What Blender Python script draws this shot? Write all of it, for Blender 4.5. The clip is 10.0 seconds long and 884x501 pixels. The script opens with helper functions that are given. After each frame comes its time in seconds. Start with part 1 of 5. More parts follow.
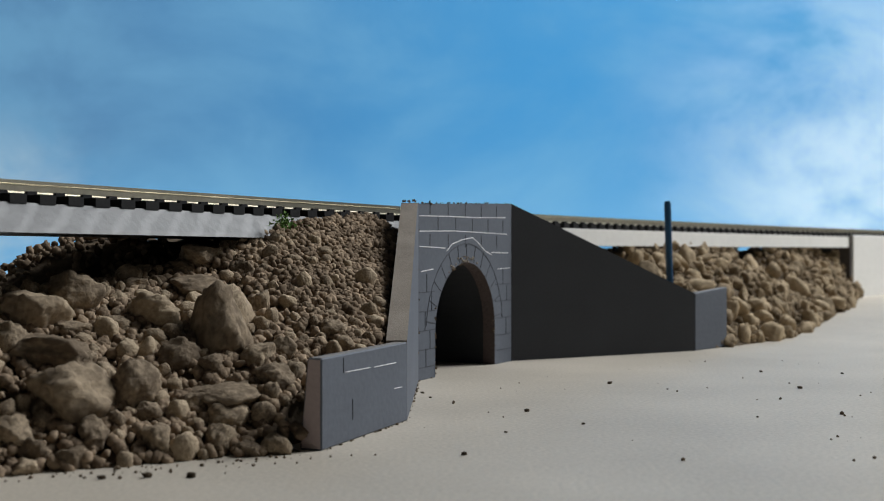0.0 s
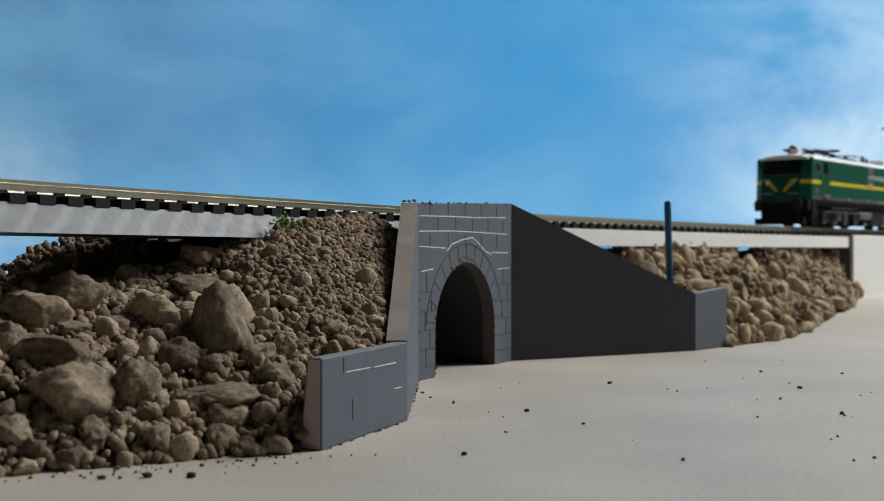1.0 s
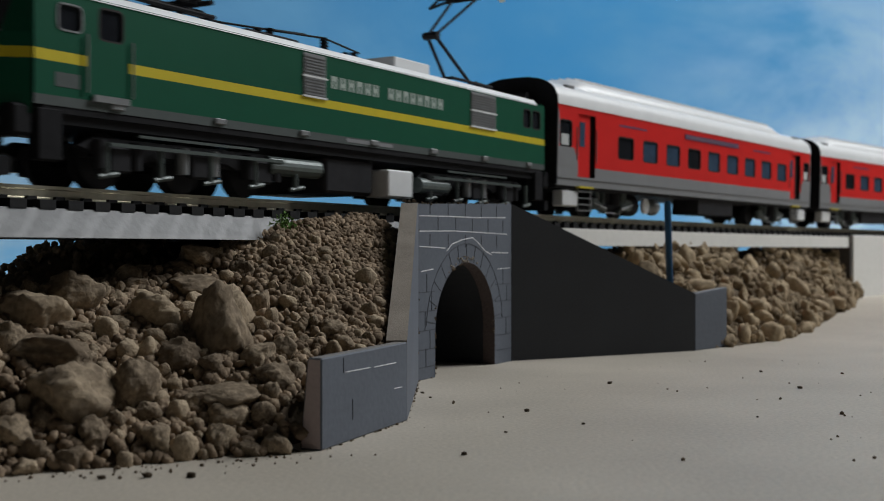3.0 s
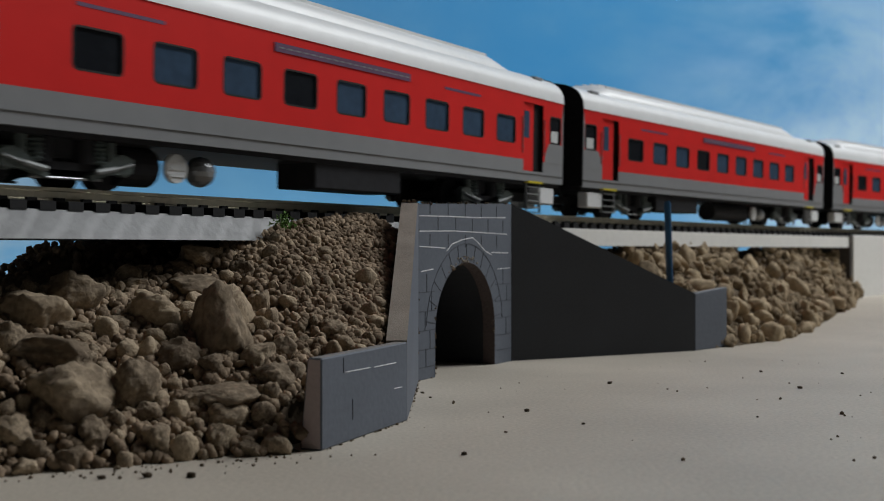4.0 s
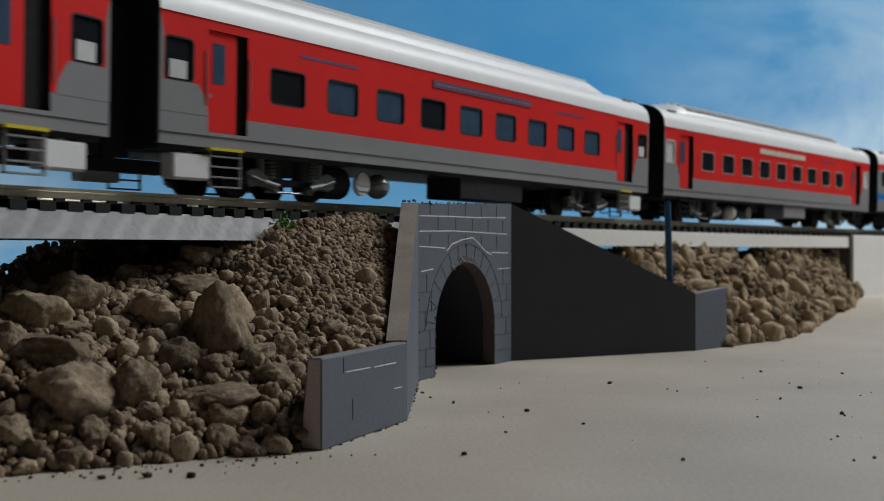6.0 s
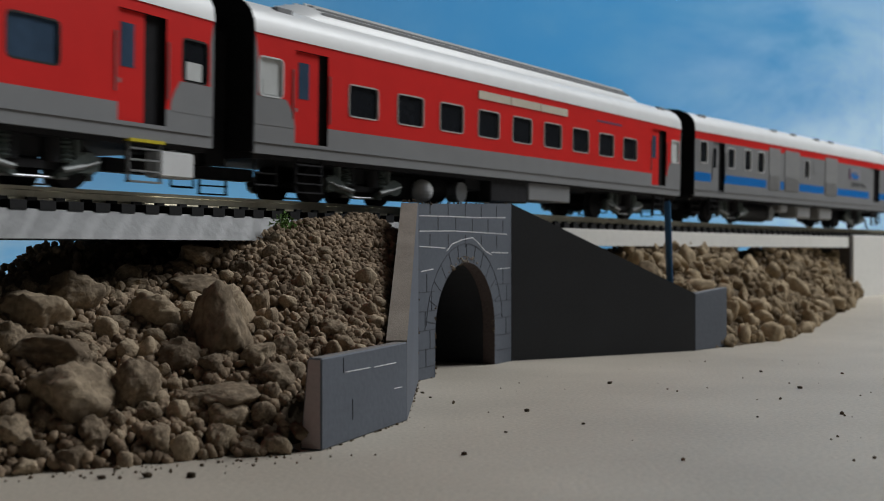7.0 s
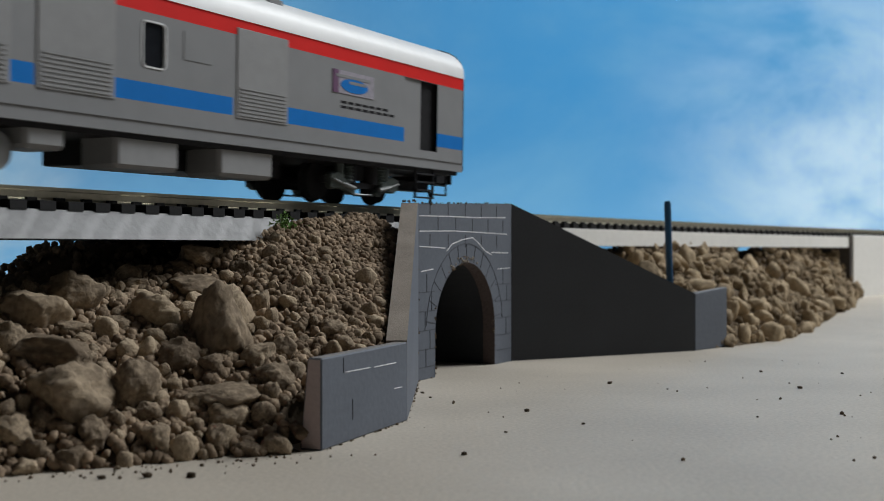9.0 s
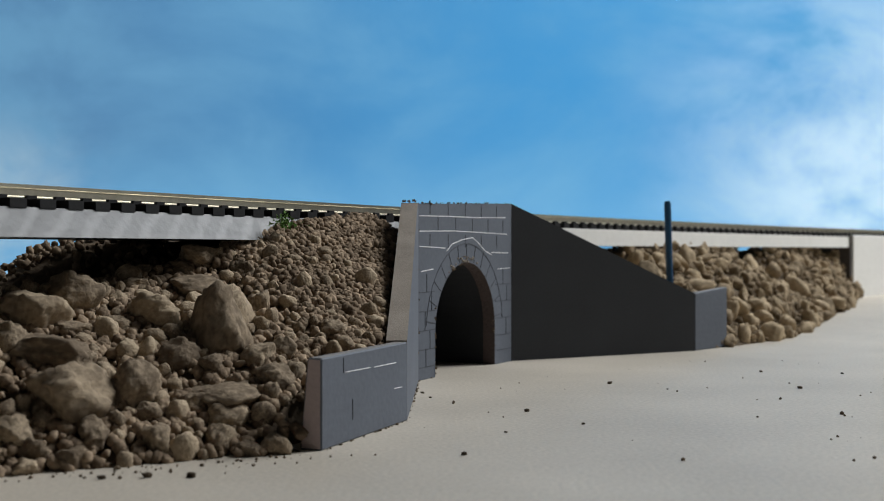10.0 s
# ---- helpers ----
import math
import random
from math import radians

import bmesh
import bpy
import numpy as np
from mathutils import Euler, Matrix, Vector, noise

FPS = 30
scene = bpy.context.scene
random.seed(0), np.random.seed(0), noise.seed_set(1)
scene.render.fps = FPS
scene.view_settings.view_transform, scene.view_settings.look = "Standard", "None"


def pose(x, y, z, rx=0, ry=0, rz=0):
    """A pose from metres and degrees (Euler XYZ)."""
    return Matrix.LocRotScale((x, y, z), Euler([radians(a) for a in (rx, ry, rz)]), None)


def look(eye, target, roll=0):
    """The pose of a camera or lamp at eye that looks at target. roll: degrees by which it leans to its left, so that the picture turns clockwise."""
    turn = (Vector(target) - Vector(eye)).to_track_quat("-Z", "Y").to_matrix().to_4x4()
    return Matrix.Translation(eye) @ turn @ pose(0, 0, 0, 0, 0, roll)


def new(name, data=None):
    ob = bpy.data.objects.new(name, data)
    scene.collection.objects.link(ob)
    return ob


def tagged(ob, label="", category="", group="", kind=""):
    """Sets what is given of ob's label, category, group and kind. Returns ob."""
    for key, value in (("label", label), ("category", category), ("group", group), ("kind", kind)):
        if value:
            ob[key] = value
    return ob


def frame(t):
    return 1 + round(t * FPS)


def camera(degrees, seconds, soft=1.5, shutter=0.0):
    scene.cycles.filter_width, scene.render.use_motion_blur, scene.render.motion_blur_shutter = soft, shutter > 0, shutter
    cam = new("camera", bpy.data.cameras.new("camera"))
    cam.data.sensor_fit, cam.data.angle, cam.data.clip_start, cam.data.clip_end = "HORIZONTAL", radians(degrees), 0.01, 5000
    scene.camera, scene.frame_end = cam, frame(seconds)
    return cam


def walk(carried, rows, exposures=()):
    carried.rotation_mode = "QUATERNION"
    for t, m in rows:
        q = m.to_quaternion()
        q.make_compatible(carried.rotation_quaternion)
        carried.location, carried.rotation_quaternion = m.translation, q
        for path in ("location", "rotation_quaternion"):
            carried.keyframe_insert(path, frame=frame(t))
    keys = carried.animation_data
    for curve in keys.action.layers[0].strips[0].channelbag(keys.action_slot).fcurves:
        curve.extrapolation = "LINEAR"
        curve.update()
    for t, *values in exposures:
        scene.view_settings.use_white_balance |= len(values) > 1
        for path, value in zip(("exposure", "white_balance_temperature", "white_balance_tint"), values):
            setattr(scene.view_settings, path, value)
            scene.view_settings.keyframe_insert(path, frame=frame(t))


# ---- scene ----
# Model railway at its true, small size: lengths below are millimetres, scaled to metres as meshes are made.
EYE = 0.037
cam = camera(42.81, 10.0, soft=0.95, shutter=0.18)
cam.data.dof.use_dof, cam.data.dof.focus_distance, cam.data.dof.aperture_fstop = True, 0.27, 34.0
HERE = look((0, 0, EYE), (0, 1, EYE))
walk(cam, [(0.0, HERE), (10.0, HERE)], exposures=[(0.0, 0.44), (1.0, 0.42), (1.6, 0.4), (2.1, 0.3), (2.6, 0.02), (3.8, -0.1), (8.2, -0.1), (9.0, 0.22), (9.6, 0.38), (10.0, 0.44)])

# ---- light: one tall window in the side wall ----
world = bpy.data.worlds.new("world")
scene.world = world
world.use_nodes = True
world.node_tree.nodes["Background"].inputs[0].default_value = (0.55, 0.65, 0.8, 1)
world.node_tree.nodes["Background"].inputs[1].default_value = 0.3

window_light = bpy.data.lights.new("window_light", "AREA")
window_light.shape, window_light.size, window_light.size_y = "RECTANGLE", 0.7, 0.8
window_light.energy, window_light.color = 30.0, (0.955, 0.985, 1.0)
window_lamp = new("window_light", window_light)
window_lamp.matrix_world = look((1.23, 0.92, 1.30), (0.0, 0.35, 0.0))


# ---- materials ----
def material(name, color, rough=0.8, metal=0.0, grain=400.0, vary=0.25, stain=25.0, bump=0.2, hue=None, per_piece=0.0, spec=0.5):
    """Base colour varied by a fine and a coarse noise, with fine relief. grain and stain: noise scales per metre."""
    m = bpy.data.materials.new(name)
    m.use_nodes = True
    nt = m.node_tree
    nd, ln = nt.nodes, nt.links
    b = nd["Principled BSDF"]
    b.inputs["Roughness"].default_value = rough
    b.inputs["Metallic"].default_value = metal
    b.inputs["Specular IOR Level"].default_value = spec
    co = nd.new("ShaderNodeTexCoord")
    n1 = nd.new("ShaderNodeTexNoise")
    n1.inputs["Scale"].default_value, n1.inputs["Detail"].default_value = grain, 5
    n2 = nd.new("ShaderNodeTexNoise")
    n2.inputs["Scale"].default_value, n2.inputs["Detail"].default_value = stain, 4
    ln.new(co.outputs["Object"], n1.inputs["Vector"])
    ln.new(co.outputs["Object"], n2.inputs["Vector"])
    add = nd.new("ShaderNodeMath")
    add.operation = "ADD"
    ln.new(n1.outputs[0], add.inputs[0])
    ln.new(n2.outputs[0], add.inputs[1])
    last = add.outputs[0]
    if per_piece:
        oi = nd.new("ShaderNodeObjectInfo")
        ge = nd.new("ShaderNodeNewGeometry")
        a1 = nd.new("ShaderNodeMath")
        a1.operation = "ADD"
        ln.new(oi.outputs["Random"], a1.inputs[0])
        ln.new(ge.outputs["Random Per Island"], a1.inputs[1])
        a2 = nd.new("ShaderNodeMath")
        a2.operation = "MULTIPLY_ADD"
        ln.new(a1.outputs[0], a2.inputs[0])
        a2.inputs[1].default_value = per_piece
        ln.new(last, a2.inputs[2])
        a3 = nd.new("ShaderNodeMath")
        a3.operation = "SUBTRACT"
        ln.new(a2.outputs[0], a3.inputs[0])
        a3.inputs[1].default_value = per_piece
        last = a3.outputs[0]
    ramp = nd.new("ShaderNodeMapRange")
    ramp.inputs[1].default_value, ramp.inputs[2].default_value = 0.6, 1.4
    ln.new(last, ramp.inputs[0])
    mix = nd.new("ShaderNodeMix")
    mix.data_type = "RGBA"
    lo = [c * (1 - vary) for c in color]
    hi = [min(1, c * (1 + vary)) for c in (hue or color)]
    mix.inputs[6].default_value, mix.inputs[7].default_value = (*lo, 1), (*hi, 1)
    ln.new(ramp.outputs[0], mix.inputs[0])
    ln.new(mix.outputs[2], b.inputs["Base Color"])
    if bump:
        bp = nd.new("ShaderNodeBump")
        bp.inputs["Strength"].default_value, bp.inputs["Distance"].default_value = bump, 0.0006
        ln.new(n1.outputs[0], bp.inputs["Height"])
        ln.new(bp.outputs[0], b.inputs["Normal"])
    return m


BOARD = material("beige board", (0.5, 0.45, 0.38), 0.5, grain=1100, vary=0.26, stain=16, bump=0.12)
GREY = material("grey painted foam board", (0.098, 0.112, 0.14), 0.7, grain=700, vary=0.16, stain=40, bump=0.12)
FOAM_EDGE = material("cut foam edge", (0.29, 0.25, 0.21), 0.9, grain=2600, vary=0.3, stain=120, bump=0.25)
PINK_EDGE = material("pinkish foam edge", (0.46, 0.38, 0.37), 0.9, grain=900, vary=0.12, stain=60, bump=0.3)
# end block tops: light from above is put into a paler grey
LIT_TOP = material("foam top paled for light from above", (0.2, 0.19, 0.185), 0.9, grain=900, vary=0.2, stain=60, bump=0.3)
REVEAL = material("brown cut edge in the arch", (0.1, 0.075, 0.07), 0.9, grain=1200, vary=0.3, bump=0.5)
DARK_FOAM = material("dark brown foam", (0.07, 0.06, 0.055), 0.9)
CHARCOAL = material("charcoal painted foam board", (0.028, 0.030, 0.035), 0.8, grain=1400, vary=0.2, stain=45, bump=0.05)
CHALK = material("white score line", (0.75, 0.76, 0.78), 0.9, grain=900, vary=0.2)
GROOVE = material("dark pressed joint", (0.06, 0.066, 0.08), 0.9)
WHITE_FOAM = material("white foam", (0.78, 0.77, 0.74), 0.8, grain=300, vary=0.06, stain=30)
BED_GREY = material("silvery grey track bed", (0.045, 0.046, 0.049), 0.5, 0.0, grain=260, vary=0.3, stain=70, bump=0.5)
RAIL = material("nickel silver rail", (0.5, 0.47, 0.38), 0.35, 0.8, grain=500, vary=0.2, stain=60, bump=0.05)
SLEEPER = material("black plastic sleeper", (0.012, 0.012, 0.013), 0.6, grain=500, vary=0.3, spec=0.2)
SOIL = material("brown earth", (0.13, 0.098, 0.068), 0.95, grain=700, vary=0.45, stain=90, bump=1.0, spec=0.1)
ROCK = material("dry clay gravel", (0.24, 0.175, 0.12), 0.92, grain=900, vary=0.36, stain=150, bump=0.7, hue=(0.35, 0.265, 0.185), per_piece=0.5, spec=0.1)
# the single stones are scaled from a unit lump, so their grain counts per lump
LUMP = material("dry clay rock", (0.235, 0.18, 0.128), 0.92, grain=5.5, vary=0.32, stain=1.3, bump=0.5, hue=(0.36, 0.285, 0.2), per_piece=0.6, spec=0.1)
BANK = material("brown clay lump", (0.27, 0.205, 0.135), 0.92, grain=4.0, vary=0.42, stain=1.2, bump=0.5, hue=(0.36, 0.28, 0.185), per_piece=0.45, spec=0.1)
BANK_FINE = material("brown clay gravel", (0.25, 0.188, 0.122), 0.92, grain=700, vary=0.4, stain=120, bump=0.8, per_piece=0.5, spec=0.1)
TUFT = material("green grass tuft", (0.1, 0.22, 0.03), 0.8, per_piece=0.4)
BLUE = material("blue plastic", (0.015, 0.09, 0.2), 0.4, vary=0.1)
# surfaces of the unseen room, kept dark so they bounce little light
PLASTER = material("darkened plaster", (0.09, 0.09, 0.09), 0.9, grain=60, vary=0.05, stain=3)
RED = material("red coach paint", (0.72, 0.026, 0.024), 0.36, grain=120, vary=0.06, stain=30, bump=0, spec=0.2)
COACH_GREY = material("grey coach paint", (0.24, 0.245, 0.255), 0.5, grain=150, vary=0.07, stain=30, bump=0, spec=0.2)
ROOF = material("silver white roof", (0.8, 0.81, 0.82), 0.42, 0.0, grain=200, vary=0.05, stain=40, bump=0)
BLACK = material("matt black plastic", (0.02, 0.02, 0.022), 0.6, vary=0.25, bump=0.05, spec=0.05)
UNDER = material("dark underframe", (0.03, 0.03, 0.033), 0.55, vary=0.3, bump=0.1, spec=0.06)
STEEL_D = material("dark oiled steel", (0.085, 0.105, 0.1), 0.4, 0.2, vary=0.4, grain=900)
DAMPER = material("dull grey damper", (0.2, 0.21, 0.21), 0.5, 0.1, vary=0.2)
STEEL = material("dull steel detail", (0.3, 0.31, 0.32), 0.35, 0.5, vary=0.2)
PALE = material("pale green white paint", (0.4, 0.47, 0.43), 0.5, vary=0.1, bump=0)
PALE_SIGN = material("pale lilac print", (0.3, 0.28, 0.33), 0.6, vary=0.3, grain=700, bump=0)
LOUVRE = material("light grey louvre paint", (0.28, 0.283, 0.29), 0.5, vary=0.08, bump=0, spec=0.2)
WHITE = material("white plastic", (0.72, 0.73, 0.74), 0.5, vary=0.06, bump=0)
CREAM = material("cream board", (0.62, 0.57, 0.47), 0.6, vary=0.12, grain=700, bump=0)
PURPLE = material("dark purple board", (0.12, 0.05, 0.12), 0.5, vary=0.3, grain=900, bump=0)
GREEN = material("green locomotive paint", (0.006, 0.085, 0.046), 0.4, vary=0.06, grain=120, stain=30, bump=0, spec=0.2)
YELLOW = material("yellow paint", (0.62, 0.5, 0.02), 0.4, vary=0.06, bump=0)
SKYBLUE = material("bright blue paint", (0.006, 0.17, 0.55), 0.4, vary=0.06, bump=0, spec=0.2)
SOLE = material("greenish grey solebar", (0.06, 0.075, 0.073), 0.5, vary=0.15, bump=0)
GLASS_D = material("dark tinted window", (0.014, 0.016, 0.02), 0.1, vary=0.3, stain=60, bump=0, spec=0.3)
SILVER = material("silver window frame", (0.55, 0.54, 0.52), 0.4, 0.2, vary=0.1, bump=0)
# the bluish reflection in these panes is put into their colour
GLASS_B = material("window with bluish reflection", (0.05, 0.085, 0.14), 0.12, vary=0.25, stain=60, bump=0)
GLASS_W = material("frosted white pane", (0.6, 0.62, 0.62), 0.4, vary=0.1, bump=0)
GASKET = material("dark rubber gasket", (0.035, 0.03, 0.03), 0.5, vary=0.2, bump=0, spec=0.2)
LENS = material("clear lens", (0.85, 0.87, 0.9), 0.15, vary=0.05, bump=0)


def gap_light_streaks(m):
    """Slanting streaks of light from between the sleepers, put into the bed's colour."""
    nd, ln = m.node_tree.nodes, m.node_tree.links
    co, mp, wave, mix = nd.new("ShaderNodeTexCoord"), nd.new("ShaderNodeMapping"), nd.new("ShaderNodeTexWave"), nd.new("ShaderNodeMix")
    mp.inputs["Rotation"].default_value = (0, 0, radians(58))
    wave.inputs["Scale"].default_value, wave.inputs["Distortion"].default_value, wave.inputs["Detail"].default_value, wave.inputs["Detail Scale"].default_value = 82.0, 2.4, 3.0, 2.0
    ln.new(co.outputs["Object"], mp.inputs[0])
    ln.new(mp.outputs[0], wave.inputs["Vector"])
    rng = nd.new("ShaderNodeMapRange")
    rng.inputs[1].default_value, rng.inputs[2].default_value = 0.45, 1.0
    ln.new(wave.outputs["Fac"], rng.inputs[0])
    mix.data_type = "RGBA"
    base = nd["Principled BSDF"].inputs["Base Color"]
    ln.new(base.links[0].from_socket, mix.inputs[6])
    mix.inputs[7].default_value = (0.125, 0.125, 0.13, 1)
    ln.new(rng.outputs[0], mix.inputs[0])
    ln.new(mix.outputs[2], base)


gap_light_streaks(BED_GREY)


# ---- mesh helpers, in millimetres ----
def part(name, bm, mats, parent=None, label="", smooth=False):
    me = bpy.data.meshes.new(name)
    bmesh.ops.scale(bm, vec=(0.001,) * 3, verts=bm.verts)
    bmesh.ops.recalc_face_normals(bm, faces=bm.faces)
    if smooth:
        for f in bm.faces:
            f.smooth = True
    bm.to_mesh(me)
    bm.free()
    for m in mats if isinstance(mats, (list, tuple)) else [mats]:
        me.materials.append(m)
    ob = new(name, me)
    if parent:
        ob.parent = parent
    if label:
        tagged(ob, label)
    return ob


def box(bm, x0, x1, y0, y1, z0, z1, mi=0, bevel=0.0):
    vs = bmesh.ops.create_cube(bm, size=1)["verts"]
    for v in vs:
        v.co = ((x0 + x1) / 2 + v.co.x * (x1 - x0), (y0 + y1) / 2 + v.co.y * (y1 - y0), (z0 + z1) / 2 + v.co.z * (z1 - z0))
    fs = {f for v in vs for f in v.link_faces}
    for f in fs:
        f.material_index = mi
    if bevel:
        es = list({e for v in vs for e in v.link_edges})
        bmesh.ops.bevel(bm, geom=es, offset=bevel, segments=1, affect="EDGES")
    return bm


def boxes(*rows, bevel=0.0):
    bm = bmesh.new()
    for r in rows:
        box(bm, *r, bevel=bevel)
    return bm


def rod(bm, p, q, r, n=10, r2=None, mi=0):
    p, q = Vector(p), Vector(q)
    out = bmesh.ops.create_cone(bm, cap_ends=True, segments=n, radius1=r, radius2=r if r2 is None else r2, depth=(q - p).length)
    m = Matrix.Translation((p + q) / 2) @ (q - p).to_track_quat("Z", "Y").to_matrix().to_4x4()
    bmesh.ops.transform(bm, matrix=m, verts=out["verts"])
    for v in out["verts"]:
        for f in v.link_faces:
            f.material_index = mi
    return bm


def rods(*rows, n=8):
    bm = bmesh.new()
    for p, q, r in rows:
        rod(bm, p, q, r, n)
    return bm


def prism(bm, pts, a, b, axis="y", mi=0, cap=None):
    """A polygon pushed along an axis: pts are the two other coordinates in order."""
    def at(p, d):
        return {"y": (p[0], d, p[1]), "x": (d, p[0], p[1]), "z": (p[0], p[1], d)}[axis]
    va = [bm.verts.new(at(p, a)) for p in pts]
    vb = [bm.verts.new(at(p, b)) for p in pts]
    n = len(pts)
    fs = [bm.faces.new(va), bm.faces.new(vb[::-1])]
    fs[0].material_index = fs[1].material_index = mi if cap is None else cap
    for i in range(n):
        f = bm.faces.new((va[i], vb[i], vb[(i + 1) % n], va[(i + 1) % n]))
        f.material_index = mi
    return bm


def empty(name, m, **tags):
    ob = new(name)
    ob.empty_display_size = 0.01
    ob.matrix_basis = m
    return tagged(ob, **tags)


# ---- the line of the track: s grows away from the viewer, q is the offset towards the viewer ----
HEAD, BEND_NEAR, BEND_FAR, START = 0.98217, -0.00043, -0.0003, 378.85
RAIL_TOP = 49.83


# far behind, the line turns to the left behind the sky sheet
CURVE, RADIUS = 960.0, 450.0


def bend(s):
    return BEND_NEAR if s < 0 else BEND_FAR


def heading(s):
    return HEAD + bend(s) * max(min(s, CURVE), -900) + max(s - CURVE, 0) / RADIUS


def on_track(s, q=0.0):
    c = max(min(s, CURVE), -900)
    a, h = HEAD + bend(s) * c, heading(s)
    x = (math.sin(a) - math.sin(HEAD)) / bend(s) + RADIUS * (math.sin(h) - math.sin(a)) + min(s + 900, 0) * math.cos(h)
    y = START - (math.cos(a) - math.cos(HEAD)) / bend(s) - RADIUS * (math.cos(h) - math.cos(a)) + min(s + 900, 0) * math.sin(h)
    return x + q * math.sin(h), y - q * math.cos(h)


def on_bank(s, q=0.0):
    """The same for the earth heaps, which follow a slightly straighter line."""
    h = 0.9633 - 0.00014 * s
    x, y = (math.sin(0.9633) - math.sin(h)) / 0.00014, 381.0 - (math.cos(0.9633) - math.cos(h)) / 0.00014
    return x + q * math.sin(h), y - q * math.cos(h)


def spot(s, q, z, turn=0.0):
    x, y = on_track(s, q)
    return pose(x / 1000, y / 1000, z / 1000, 0, 0, math.degrees(heading(s)) + turn)


def ground_z(y):
    """The board bulges up a little far behind."""
    k = min(max((y - 430) / 260, 0), 1)
    return 9.0 * k * k * (3 - 2 * k)


# ---- the room: table board, walls, ceiling, window ----
def room():
    bm = bmesh.new()
    xs, ys = np.linspace(-1300, 1150, 40), np.linspace(-1500, 1950, 140)
    grid = [[bm.verts.new((x, y, ground_z(y))) for y in ys] for x in xs]
    base = [[bm.verts.new((x, y, -18)) for y in (-1500, 1950)] for x in (-1300, 1150)]
    for a, b in zip(grid, grid[1:]):
        for i in range(139):
            bm.faces.new((a[i], b[i], b[i + 1], a[i + 1]))
    bm.faces.new([base[0][0], base[1][0], base[1][1], base[0][1]])
    bm.faces.new([g[0] for g in grid] + [base[1][0], base[0][0]])
    bm.faces.new([g[-1] for g in grid] + [base[1][1], base[0][1]])
    bm.faces.new(grid[0] + [base[0][1], base[0][0]])
    bm.faces.new(grid[-1] + [base[1][1], base[1][0]])
    tagged(part("ground", bm, BOARD, smooth=True), "beige painted board of the model layout with crumbs", "ground", kind="structure")
    t = 120
    floor = part("floor", boxes((-1700, 1250, -1600, 2400, -870, -750)), PLASTER)
    tagged(floor, "plain grey cement room floor", "floor", kind="structure")
    for name, b in (("wall_north", (-1700, 1250, 2400, 2400 + t, -750, 1900)), ("wall_south", (-1700, 1250, -1600 - t, -1600, -750, 1900)),
                    ("wall_west", (-1700 - t, -1700, -1600, 2400, -750, 1900))):
        tagged(part(name, boxes(b), PLASTER), "plain unseen room wall, darkened to cut bounced light", "wall", kind="structure")
    x0, x1 = 1250, 1250 + t
    bm = boxes((x0, x1, -1600, 470, -750, 1900), (x0, x1, 1370, 2400, -750, 1900), (x0, x1, 470, 1370, -750, 800), (x0, x1, 470, 1370, 1750, 1900))
    tagged(part("wall_east", bm, PLASTER), "plain unseen wall with a window opening, darkened to cut bounced light", "wall", kind="structure")
    win = empty("window_1", pose(1.27, 0.92, 0.80), label="plain window with a white frame letting daylight in", category="window", kind="structure")
    part("window_frame", boxes((0, 60, -450, -410, 0, 900), (0, 60, 410, 450, 0, 900), (0, 60, -410, 410, 0, 40), (0, 60, -410, 410, 860, 900), (0, 60, -15, 15, 40, 860)), WHITE, win)
    tagged(part("ceiling", boxes((-1700, 1250, -1600, 2400, 1900, 2000)), PLASTER), "plain unseen room ceiling, darkened to cut bounced light", "ceiling", kind="structure")
    table = empty("table", pose(0, 0, -0.018), label="plain wooden table under the layout board", category="table")
    for x in (-1250, 1100):
        for y in (-1450, 1900):
            part("leg", boxes((x - 25, x + 25, y - 25, y + 25, -732, -22)), FOAM_EDGE, table)
    part("apron", boxes((-1280, 1130, -1480, 1930, -22, 0)), FOAM_EDGE, table)


